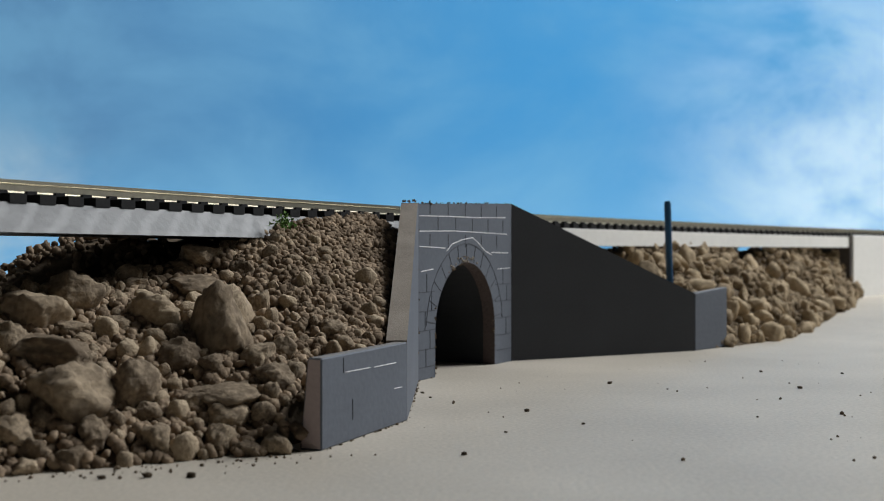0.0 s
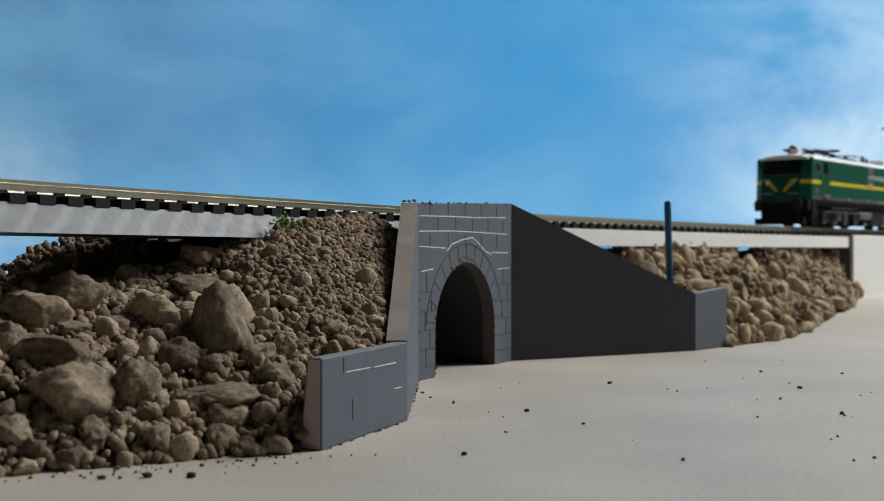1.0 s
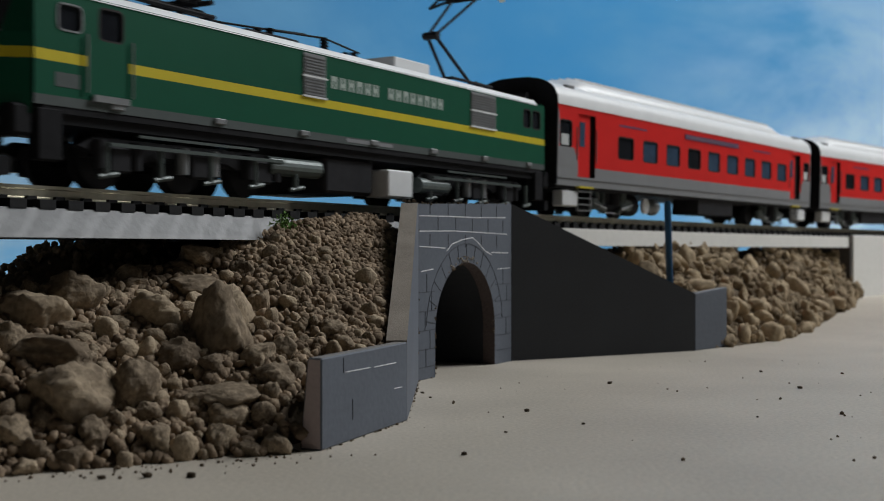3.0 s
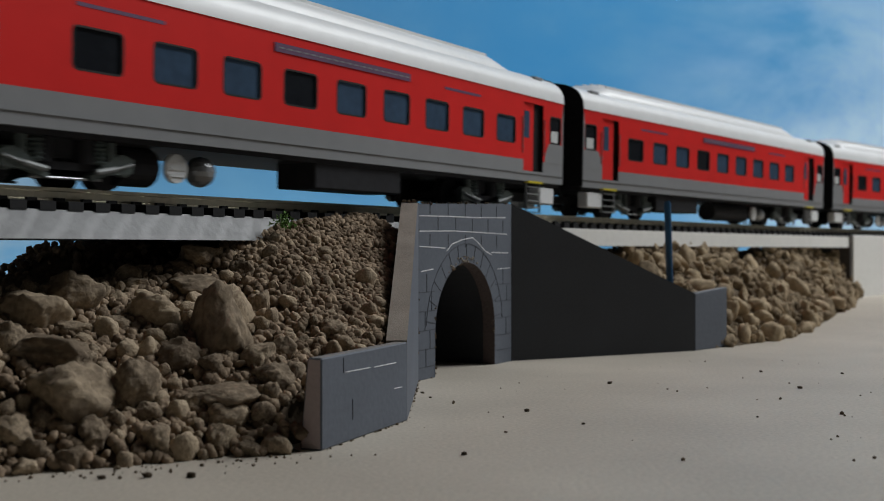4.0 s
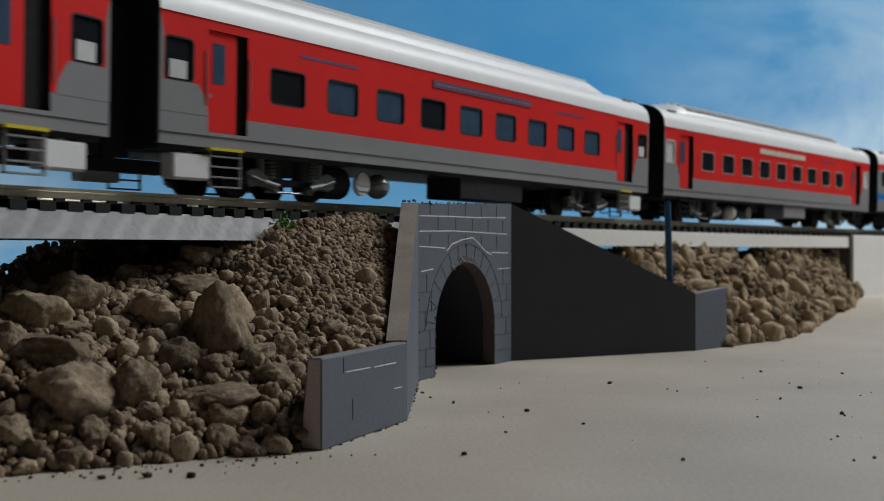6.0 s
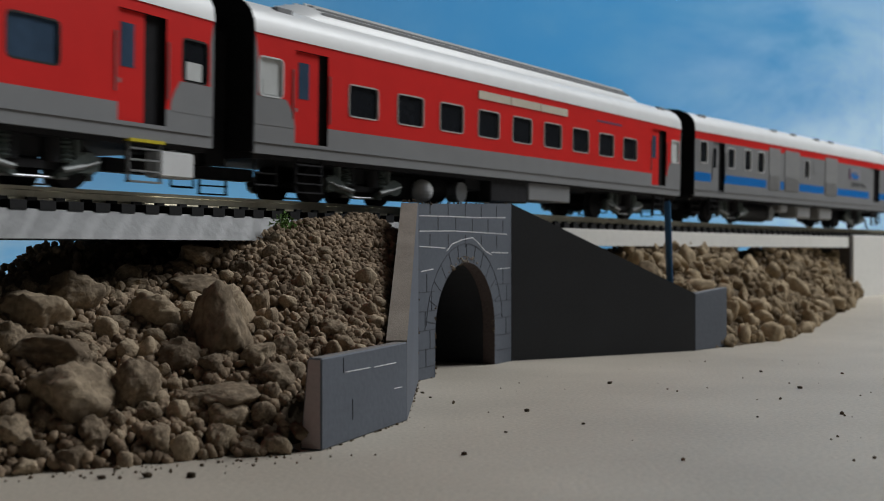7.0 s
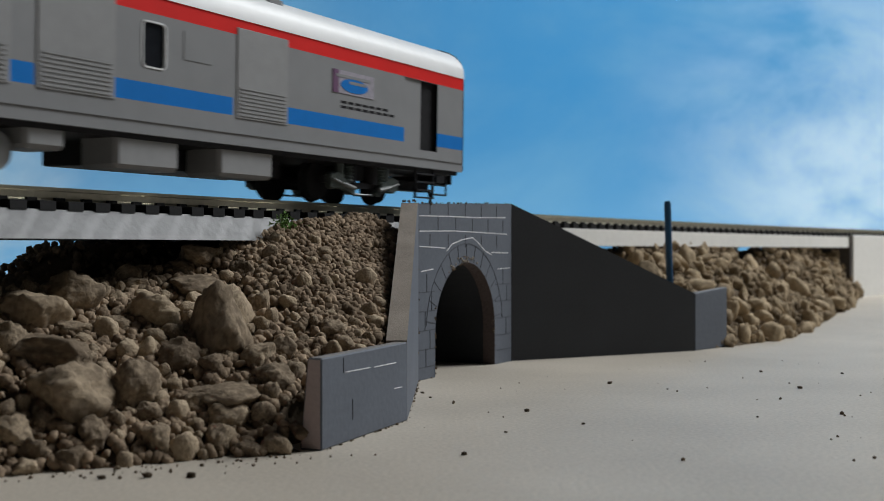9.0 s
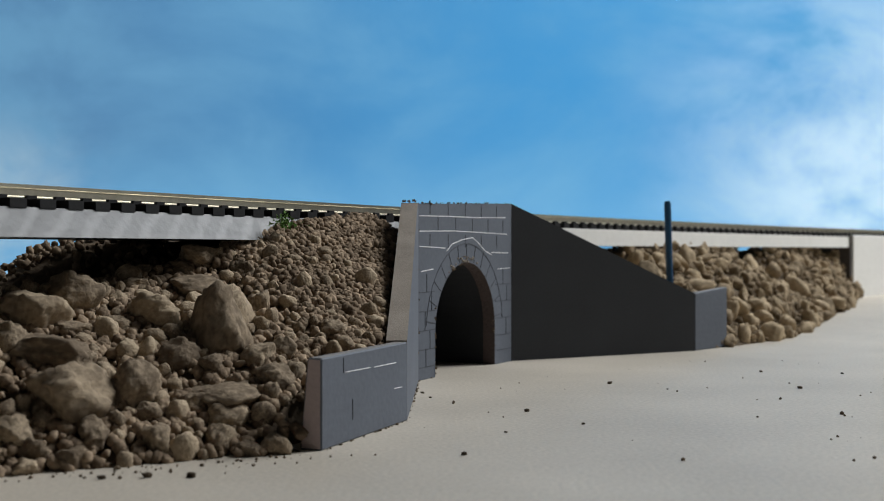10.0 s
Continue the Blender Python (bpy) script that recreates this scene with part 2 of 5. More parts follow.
def sky_sheet():
    m = bpy.data.materials.new("printed sky")
    m.use_nodes = True
    nd, ln = m.node_tree.nodes, m.node_tree.links
    b = nd["Principled BSDF"]
    b.inputs["Roughness"].default_value = 0.6
    co = nd.new("ShaderNodeTexCoord")
    sep = nd.new("ShaderNodeSeparateXYZ")
    ln.new(co.outputs["Object"], sep.inputs[0])

    def span(src, a, c, lo=0.0, hi=1.0):
        r = nd.new("ShaderNodeMapRange")
        r.interpolation_type = "SMOOTHSTEP"
        for i, v in enumerate((a, c, lo, hi)):
            r.inputs[i + 1].default_value = v
        ln.new(src, r.inputs[0])
        return r.outputs[0]

    def calc(op, a, c):
        n = nd.new("ShaderNodeMath")
        n.operation = op
        for i, v in enumerate((a, c)):
            if isinstance(v, float):
                n.inputs[i].default_value = v
            else:
                ln.new(v, n.inputs[i])
        return n.outputs[0]

    def blend(fac, a, c):
        n = nd.new("ShaderNodeMix")
        n.data_type = "RGBA"
        ln.new(fac, n.inputs[0])
        for i, v in ((6, a), (7, c)):
            if isinstance(v, tuple):
                n.inputs[i].default_value = (*v, 1)
            else:
                ln.new(v, n.inputs[i])
        return n.outputs[2]

    def clouds(scale, stretch, detail=6.0, rough=0.6, seed=0.0):
        mp = nd.new("ShaderNodeMapping")
        mp.inputs["Scale"].default_value = stretch
        mp.inputs["Location"].default_value = (seed, seed, seed)
        ln.new(co.outputs["Object"], mp.inputs[0])
        n = nd.new("ShaderNodeTexNoise")
        n.inputs["Scale"].default_value, n.inputs["Detail"].default_value, n.inputs["Roughness"].default_value = scale, detail, rough
        n.inputs["Distortion"].default_value = 0.4
        ln.new(mp.outputs[0], n.inputs["Vector"])
        return n.outputs[0]

    x, z = sep.outputs["X"], sep.outputs["Z"]
    base = blend(span(x, -0.5, 0.15), (0.075, 0.19, 0.36), (0.05, 0.26, 0.54))
    base = blend(span(z, 0.17, 0.03), base, (0.12, 0.35, 0.6))
    haze = span(clouds(3.2, (1, 1, 1.7), seed=3.1), 0.42, 0.72)
    base = blend(calc("MULTIPLY", haze, 0.5), base, (0.17, 0.4, 0.6))
    bank = calc("MULTIPLY", span(x, 0.14, 0.42), span(clouds(4.5, (1, 1, 1.6), 7.0, 0.58, 1.7), 0.36, 0.64))
    low = calc("MULTIPLY", bank, span(z, 0.42, 0.12))
    base = blend(calc("MULTIPLY", low, 0.72), base, (0.62, 0.78, 0.88))
    left = calc("MULTIPLY", span(x, -0.3, -0.46), span(z, 0.2, 0.1))
    base = blend(calc("MULTIPLY", left, span(clouds(5.0, (1, 1, 1.6), seed=7.0), 0.3, 0.7)), base, (0.4, 0.52, 0.6))
    ln.new(base, b.inputs["Base Color"])
    # the sheet is no lamp: its glow replaces even light on the print
    ln.new(base, b.inputs["Emission Color"])
    b.inputs["Emission Strength"].default_value = 0.62
    bm = boxes((-640, 500, 1150, 1153, 9, 640))
    tagged(part("backdrop", bm, m), "printed sky backdrop sheet, blue with soft white clouds", "backdrop", kind="structure")


# ---- underpass: portal, wing walls and end blocks of grey foam board ----
def wall_frame(x0, y0, x1, y1):
    return pose(x0 / 1000, y0 / 1000, 0, 0, 0, math.degrees(math.atan2(y1 - y0, x1 - x0))), math.hypot(x1 - x0, y1 - y0)


def underpass():
    thing = empty("underpass", pose(0, 0, 0), label="grey painted foam underpass portal with splayed wing walls", category="underpass")
    # portal with its arch
    m, w = wall_frame(-6.7, 320, 23.2, 377.6)
    uc, r, zs = 31.0, 20.75, 12.6
    arch = [(uc - r, 0.0), (uc - r, zs * 0.5)] + [(uc - r * math.cos(a), zs + r * math.sin(a)) for a in np.linspace(0, math.pi, 25)] + [(uc + r, zs * 0.5), (uc + r, 0.0)]
    bm = bmesh.new()

    def outer(u):
        return 50.3 + 2.4 * u / w
    depth = 4.2
    rim = []
    for (u, z) in arch:
        # match each arch point with a point on the outline
        if z <= zs:
            rim.append((0.0 if u < uc else w, z))
        else:
            a = math.atan2(z - zs, u - uc)
            du, dz = math.cos(a), math.sin(a)
            t = 1e9
            if du > 1e-6:
                t = min(t, (w - uc) / du)
            if du < -1e-6:
                t = min(t, -uc / du)
            if dz > 1e-6:
                t = min(t, (51.4 - zs) / dz)
            uu = min(max(uc + t * du, 0.0), w)
            zz = zs + t * dz
            rim.append((uu, outer(uu) if zz > 51.3 else zz))
    fa = [[bm.verts.new((u, y, z)) for u, z in arch] for y in (0, depth)]
    fr = [[bm.verts.new((u, y, z)) for u, z in rim] for y in (0, depth)]
    for i in range(len(arch) - 1):
        for j in (0, 1):
            bm.faces.new((fa[j][i], fa[j][i + 1], fr[j][i + 1], fr[j][i]))
        bm.faces.new((fa[0][i], fa[0][i + 1], fa[1][i + 1], fa[1][i])).material_index = 1
        bm.faces.new((fr[0][i], fr[0][i + 1], fr[1][i + 1], fr[1][i]))
    # corner fills of the outline
    for side in (0.0, w):
        pts = [p for p in rim if p[0] == side]
        top = max(pts, key=lambda p: p[1])
        flat = [p for p in rim if p[0] != side and abs(p[1] - outer(p[0])) < 0.01]
        near = min(flat, key=lambda p: abs(p[0] - side))
        if top[1] < outer(side) - 0.1:
            prism(bm, [top, (side, outer(side)), near], 0, depth)
    part("portal_wall", bm, [GREY, REVEAL], thing).matrix_basis = m
    # tunnel lining
    bm = bmesh.new()
    va = [[bm.verts.new((u, y, z)) for u, z in [(u + (0.6 if u > uc else -0.6), z + (0.6 if z > zs else 0)) for u, z in arch]] for y in (depth + 0.1, 62)]
    for i in range(len(arch) - 1):
        bm.faces.new((va[0][i], va[0][i + 1], va[1][i + 1], va[1][i]))
    bm.faces.new(va[1])
    part("tunnel_lining", bm, CHARCOAL, thing).matrix_basis = m

    # pressed joints and white score lines on the portal face
    def lines(rows, mat, name, mm, parent, wd=0.32):
        for pts in rows:
            bm = bmesh.new()
            for (u0, z0), (u1, z1) in zip(pts, pts[1:]):
                dx, dz = u1 - u0, z1 - z0
                n = math.hypot(dx, dz)
                ox, oz = -dz / n * wd / 2, dx / n * wd / 2
                prism(bm, [(u0 - ox, z0 - oz), (u1 - ox, z1 - oz), (u1 + ox, z1 + oz), (u0 + ox, z0 + oz)], -0.12, 0.3)
            part(name, bm, mat, parent).matrix_basis = mm
    lines([[(0.5, 46.9), (20, 47.2), (36, 47.3), (60, 47.9)], [(0.5, 42.5), (22, 42.9), (40, 42.7), (61, 42.4)], [(0.5, 38.2), (16.5, 37.7)],
           [(17.5, 36.9), (21, 38.9), (27, 40.2), (35, 41.0), (39, 39.5), (44, 37.0), (49, 35.6)], [(49, 36.4), (62, 36.2)],
           [(1.5, 31.0), (9, 31.6)], [(54, 31), (63.5, 31.2)]], CHALK, "score_line", m, thing, 0.24)
    joints = [[(0.3, z), (10.0, z + 0.1)] for z in (25, 19.5, 14, 8.5, 3.5)] + [[(52.3, z), (w - 0.4, z)] for z in (26, 20.5, 15, 9.5, 4.5)]
    for i, z in enumerate((47.2, 42.6, 37.5)):
        joints += [[(u, z + 0.3), (u, z + 4.2)] for u in np.arange(7 + 5 * (i % 2), 62, 11.5)]
    joints += [[(u, z), (u, z + 5.3)] for z, u in ((25, 5), (19.5, 8), (14, 4), (8.5, 7), (3.5, 4.5), (26, 58), (20.5, 61), (15, 57), (9.5, 60.5))]
    for a in np.linspace(0.15, math.pi - 0.15, 13):
        joints.append([(uc + (r + 0.3) * math.cos(a), zs + (r + 0.3) * math.sin(a)), (uc + (r + 5.6) * math.cos(a), zs + (r + 5.6) * math.sin(a))])
    joints.append([(uc + (r + 5.8) * math.cos(a), zs + (r + 5.8) * math.sin(a)) for a in np.linspace(0.1, math.pi - 0.1, 20)])
    lines(joints, GROOVE, "joint", m, thing, 0.18)
    # crumbs stuck over the crown of the arch
    rng = random.Random(5)
    bm = bmesh.new()
    for i in range(26):
        a = rng.gauss(1.62, 0.2)
        rr = r + rng.uniform(0.2, 2.2)
        out = bmesh.ops.create_icosphere(bm, subdivisions=1, radius=rng.uniform(0.2, 0.5))
        bmesh.ops.translate(bm, vec=(uc + rr * math.cos(a), -0.15, zs + rr * math.sin(a)), verts=out["verts"])
    part("glue_residue", bm, FOAM_EDGE, thing)
    bpy.data.objects["glue_residue"].matrix_basis = m

    # dark paint chips and crumbs along the cut edges
    bm = bmesh.new()
    edges = [((uc - r, 0), (uc - r, 26), 26), ((uc + r, 6), (uc + r - 2, 20), 8), ((0, 0), (0, 50), 16), ((0, 0), (10, 0), 12), ((0, 50.4), (w, 52.7), 34), ((uc - 12, zs + r - 3), (uc - 2, zs + r), 16)]
    for (u0, z0), (u1, z1), n in edges:
        for i in range(n):
            k = rng.random()
            out = bmesh.ops.create_icosphere(bm, subdivisions=1, radius=rng.uniform(0.12, 0.42))
            bmesh.ops.translate(bm, vec=(u0 + (u1 - u0) * k + rng.gauss(0, 0.12), rng.uniform(-0.3, 0.6), z0 + (z1 - z0) * k + rng.gauss(0, 0.12)), verts=out["verts"])
    chips = part("grit", bm, SOIL, thing)
    chips.matrix_basis = m
    tagged(chips, kind="stuff")
    bm = bmesh.new()
    for i in range(60):
        k = rng.random()
        out = bmesh.ops.create_icosphere(bm, subdivisions=1, radius=rng.uniform(0.1, 0.4))
        if i < 30:
            c = (-7.4 + 0.9 * k + rng.gauss(0, 0.2), 246 + 74 * k, 0.1)
        elif i < 48:
            c = (-22 + 14.6 * k + 0.3, 208 + 37.5 * k - 0.2, 0.1)
        else:
            c = (-8.6 + rng.gauss(0, 1.2), 318 + rng.gauss(0, 2), 50.7 + rng.random() * 0.5)
        bmesh.ops.translate(bm, vec=c, verts=out["verts"])
    chips = part("grit", bm, SOIL, thing)
    tagged(chips, kind="stuff")

    # wing walls: sloping top, cut edges bare
    def wing(x0, y0, x1, y1, pts, paint, edge, label, t=4.6, back=1):
        mm, ww = wall_frame(x0, y0, x1, y1)
        bm = bmesh.new()
        p = [(u * ww, z) for u, z in pts]
        prism(bm, p, 0, t * back, mi=1, cap=0)
        ob = part("wing_wall", bm, [paint, edge], thing, label)
        ob.matrix_basis = mm
        return mm, ww
    wing(-7.6, 245.8, -6.7, 319.8, [(0, 0), (1, 0), (1, 50.4), (0.93, 50.3), (0, 17.4)], GREY, FOAM_EDGE, "grey wing wall with a bare tan cut edge")
    wing(23.4, 377.8, 93.1, 415.7, [(0, 0), (1, 0), (1, 21.2), (0.0, 52.6)], CHARCOAL, CHARCOAL, "charcoal painted wing wall")

    def block(x0, y0, x1, y1, h0, h1, t=4.6):
        mm, ww = wall_frame(x0, y0, x1, y1)
        bm = bmesh.new()
        prism(bm, [(0, 0), (ww, 0), (ww, h1), (0, h0)], 0, t)
        for v in bm.verts:
            if v.co.y > 1 and v.co.z > 1:
                v.co.y -= 1.6
        bmesh.ops.bevel(bm, geom=list(bm.edges), offset=0.3, segments=1, affect="EDGES")
        ob = part("end_block", bm, [GREY, PINK_EDGE, LIT_TOP], thing)
        for f in ob.data.polygons:
            if f.normal.z > 0.85:
                f.material_index = 2
            if f.normal.x < -0.9:
                f.material_index = 1
        ob.matrix_basis = mm
        return mm, ww
    mm, ww = block(-22.2, 207.9, -7.5, 245.4, 17.1, 17.1)
    lines([[(10, 13.6), (21, 13.4)], [(23, 13.3), (34, 13.2)], [(33, 7.8), (37, 7.7)]], CHALK, "score_line", mm, thing, 0.18)
    lines([[(9, 13.6), (9, 16.4)], [(13, 4), (13, 8)]], GROOVE, "joint", mm, thing, 0.12)
    block(93.4, 416.0, 109.5, 433.0, 21.3, 23.0)


# ---- track ----
def rail_profile():
    return [(-1.25, 0), (1.25, 0), (1.25, 0.35), (0.3, 0.7), (0.3, 2.1), (0.55, 2.3), (0.55, 3.0), (-0.55, 3.0), (-0.55, 2.3), (-0.3, 2.1), (-0.3, 0.7), (-1.25, 0.35)]


def sweep(bm, prof, s0, s1, step=20.0, q0=0.0, local=0.0, zoff=0.0):
    """Runs a profile (offset away from the viewer, height) along the track between s0 and s1, in the frame of the spot at s = local."""
    back = spot(local, 0, 0).inverted()
    n = max(2, int((s1 - s0) / step) + 1)
    rings = []
    for s in np.linspace(s0, s1, n):
        ring = []
        for a, z in prof:
            x, y = on_track(s, q0 - a)
            p = back @ Vector((x / 1000, y / 1000, 0)) * 1000
            ring.append(bm.verts.new((p.x, p.y, z + zoff)))
        rings.append(ring)
    k = len(prof)
    for a, b in zip(rings, rings[1:]):
        for i in range(k):
            bm.faces.new((a[i], a[(i + 1) % k], b[(i + 1) % k], b[i]))
    bm.faces.new(rings[0])
    bm.faces.new(rings[-1][::-1])
    return bm


BED_END = 386.2


def track(s0, s1, bed_mat, label):
    thing = empty("railway_track", spot(0, 0, RAIL_TOP / 1), label=label, category="track", group="track sections")
    for q in (8.25, -8.25):
        part("rail", sweep(bmesh.new(), rail_profile(), s0, s1, q0=q, zoff=-2.5), RAIL, thing)
    prof = [(-18.5, -10.2), (18.5, -10.2), (18.0, -9.4), (14.6, -4.3), (-14.6, -4.3), (-18.0, -9.4)] if s0 < 0 else [(-15.5, -11.0), (15.5, -11.0), (15.5, -4.5), (-15.5, -4.5)]
    part("track_bed", sweep(bmesh.new(), prof, s0, BED_END if s0 == 6.3 else s1), bed_mat, thing)
    bm = boxes((-2.0, 2.0, -15, 15, -4.5, -2.6))
    for y in (-8.25, 8.25):
        for d in (-1.75, 1.75):
            box(bm, -1.2, 1.2, y + d - 0.45, y + d + 0.45, -2.6, -1.75)
    me = None
    back = spot(0, 0, 0).inverted()
    for s in np.arange(s0 + 4.05, s1 - 2, 7.24):
        if me is None:
            ob = part("sleeper", bm, SLEEPER, thing)
            me = ob.data
        else:
            ob = new("sleeper", me)
            ob.parent = thing
        ob.matrix_basis = back @ spot(s, 0, 0)
    return thing


def supports():
    bm = boxes((0, 300, 0, 50, -1.5, 37.2), bevel=0.4)
    ob = tagged(part("foam_block", bm, [WHITE_FOAM]), "white foam block carrying the far end of the track", "block")
    ob.matrix_basis = pose(0.2474, 0.6779, 0.009, 0, 0, 48)
    # dark sheet covering the left end of the white block
    part("end_sheet", boxes((-3.0, -0.1, 0.8, 49, -1.5, 36.8)), DARK_FOAM, ob, "dark sheet over the block's left end")
    for s, q in [(255, -6), (95, -8), (-235, 0), (-75, 0)] + [(s, 0) for s in range(780, 2300, 190)] + [(s, 0) for s in range(-1900, -400, 180)]:
        ob = part("foam_pillar", boxes((-6, 6, -8, 8, 0, RAIL_TOP - (11.0 if s > 0 else 10.2) - (1.2 if -300 < s < 0 else 0) - ground_z(on_track(s, q)[1])), bevel=0.3), WHITE_FOAM if s > 0 else DARK_FOAM)
        ob.matrix_basis = spot(s, q, ground_z(on_track(s, q)[1]))
        tagged(ob, "small foam pillar under the track bed", "pillar", "track pillars")


# ---- earth heaps ----
def heap_height(s, q):
    """Height of the near heap beside the underpass."""
    crest = np.interp(s, [-300, -245, -200, -150, -132, -118, -108, -97, -60], [4, 19, 27, 30, 32.8, 38.5, 42, 44.6, 47.2])
    back = np.interp(s, [-300, -200, -175, -155, -140, -130, -110, -60], [3, 14, 23, 30.5, 38.5, 40.5, 41, 41])
    foot_z = np.interp(s, [-300, -163, -155, -115, -60], [0, 0, 5, 15, 40])
    foot = np.interp(s, [-300, -245, -201, -163, -157, -115, -54], [25, 40, 51, 74, 76, 68, 27])
    edge = np.interp(s, [-132, -114, -70], [14, 21, 17])
    if q < edge:
        k = min(max((edge - q) / 30, 0), 1)
        h = crest + (back - crest) * k - 5.0 * math.sin(math.pi * k)
        return max(min(h, 39.0 if q > -6 else 40.8) - max(0, -q - 24) * 0.8, 0)
    k = (q - edge) / max(foot - edge, 1)
    if k <= 1:
        return crest + (foot_z - crest) * (k ** 0.95)
    return max(foot_z - (q - foot) * 3.0, -1) if s < -160 else -1


def far_heap_height(s, q):
    crest = np.interp(s, [0, 60, 85, 96, 104, 116, 130, 200, 222, 236, 254, 264, 280, 330, 370, 440], [34, 35, 35, 32, 32, 38, 39, 38.6, 37, 29, 28, 36, 38, 37, 34, 32])
    foot = np.interp(s, [0, 60, 88, 120, 159, 230, 300, 360, 400, 440], [18, 44, 59, 64, 67, 57, 49, 34, 24, 17])
    foot_z = np.interp(s, [0, 82, 100], [44, 17, 8]) if s < 100 else ground_z(on_bank(s, q)[1])
    if q < 14:
        return max(crest - max(0, -q - 10) * 0.9, 0)
    k = (q - 14) / max(foot - 14, 1)
    return crest + (foot_z - crest) * k ** 0.9 if k <= 1 else -1


def rock_mesh(rng, sub, rough=0.28, facets=5, taper=0.0, near=0.5):
    """An uneven, partly flat-sided lump about 1 mm in radius."""
    bm = bmesh.new()
    bmesh.ops.create_icosphere(bm, subdivisions=sub, radius=1)
    off = Vector((rng.uniform(-50, 50), rng.uniform(-50, 50), rng.uniform(-50, 50)))
    cuts = []
    for _ in range(facets):
        n = Vector((rng.gauss(0, 1), rng.gauss(0, 1), rng.gauss(0, 1))).normalized()
        cuts.append((n, rng.uniform(near, 0.88)))
    for v in bm.verts:
        p = v.co.copy()
        for n, d in cuts:
            e = p.dot(n) - d
            if e > 0:
                p -= n * e * 0.8
        k = 1 + rough * 0.8 * noise.noise(p * 1.6 + off) + rough * 0.45 * noise.noise(p * 4 + off)
        if sub > 2:
            k += rough * 0.32 * noise.noise(p * 8 + off) + rough * 0.14 * noise.noise(p * 17 + off)
        v.co = p * k
        v.co.x *= 1 - taper * v.co.z
        v.co.y *= 1 - taper * v.co.z
    return bm


def data_of(bm, name, mat, smooth=True):
    me = bpy.data.meshes.new(name)
    if smooth:
        for f in bm.faces:
            f.smooth = True
    bm.to_mesh(me)
    bm.free()
    me.materials.append(mat)
    return me


def soil(fn, ok, s0, s1, q0, q1, ds, thing, seed):
    bm = bmesh.new()
    ss, qs = np.arange(s0, s1 + 0.1, ds), np.arange(q0, q1 + 0.1, ds)
    grid = []
    for s in ss:
        row = []
        for q in qs:
            x, y = on_bank(s, q)
            z = fn(s, q) - 1.2 if ok(s, q, 0.6) else -1.0
            p = Vector((x * 0.12, y * 0.12, seed))
            z += 1.6 * noise.noise(p) + 0.9 * noise.noise(p * 3.1) if z > 1.5 else 0
            row.append(bm.verts.new((x, y, max(z, -1.0))))
        grid.append(row)
    for a, b in zip(grid, grid[1:]):
        for i in range(len(qs) - 1):
            if max(v.co.z for v in (a[i], a[i + 1], b[i + 1], b[i])) > -0.95:
                bm.faces.new((a[i], b[i], b[i + 1], a[i + 1]))
    part("earth", bm, SOIL, thing, smooth=True)


def gravel(fn, picks, thing, rng, name, mat):
    """Countless small stones joined into one mesh; picks: (s, q, radius)."""
    kinds = []
    for i in range(10):
        bm = rock_mesh(rng, 1, 0.4, 4, 0.0, 0.6)
        bm.verts.ensure_lookup_table()
        kinds.append((np.array([v.co[:] for v in bm.verts]), np.array([[v.index for v in f.verts] for f in bm.faces])))
        bm.free()
    vs, fs, n = [], [], 0
    for s, q, r in picks:
        v, f = kinds[rng.randrange(10)]
        e = Euler((rng.uniform(0, 6.3), rng.uniform(0, 6.3), rng.uniform(0, 6.3))).to_matrix()
        v = (v * np.array([r * rng.uniform(0.8, 1.3), r * rng.uniform(0.7, 1.1), r * rng.uniform(0.6, 0.95)])) @ np.array(e).T
        x, y = on_bank(s, q)
        v = v + np.array([x, y, max(fn(s, q), ground_z(y)) + r * 0.15])
        vs.append(v)
        fs.append(f + n)
        n += len(v)
    me = bpy.data.meshes.new(name)
    me.from_pydata((np.concatenate(vs) * 0.001).tolist(), [], np.concatenate(fs).tolist())
    me.materials.append(mat)
    me.polygons.foreach_set("use_smooth", [True] * len(me.polygons))
    ob = new(name, me)
    ob.parent = thing
    tagged(ob, kind="stuff")
    return ob


def place_rock(me, thing, x, y, z, sx, sy, sz, rng, spin=True):
    ob = new("rock", me)
    ob.parent = thing
    a = [rng.uniform(0, 6.3) for _ in range(3)] if spin else [rng.uniform(-0.2, 0.2), rng.uniform(-0.2, 0.2), rng.uniform(0, 6.3)]
    ob.matrix_basis = Matrix.LocRotScale((x / 1000, y / 1000, z / 1000), Euler(a), (sx / 1000, sy / 1000, sz / 1000))
    return ob


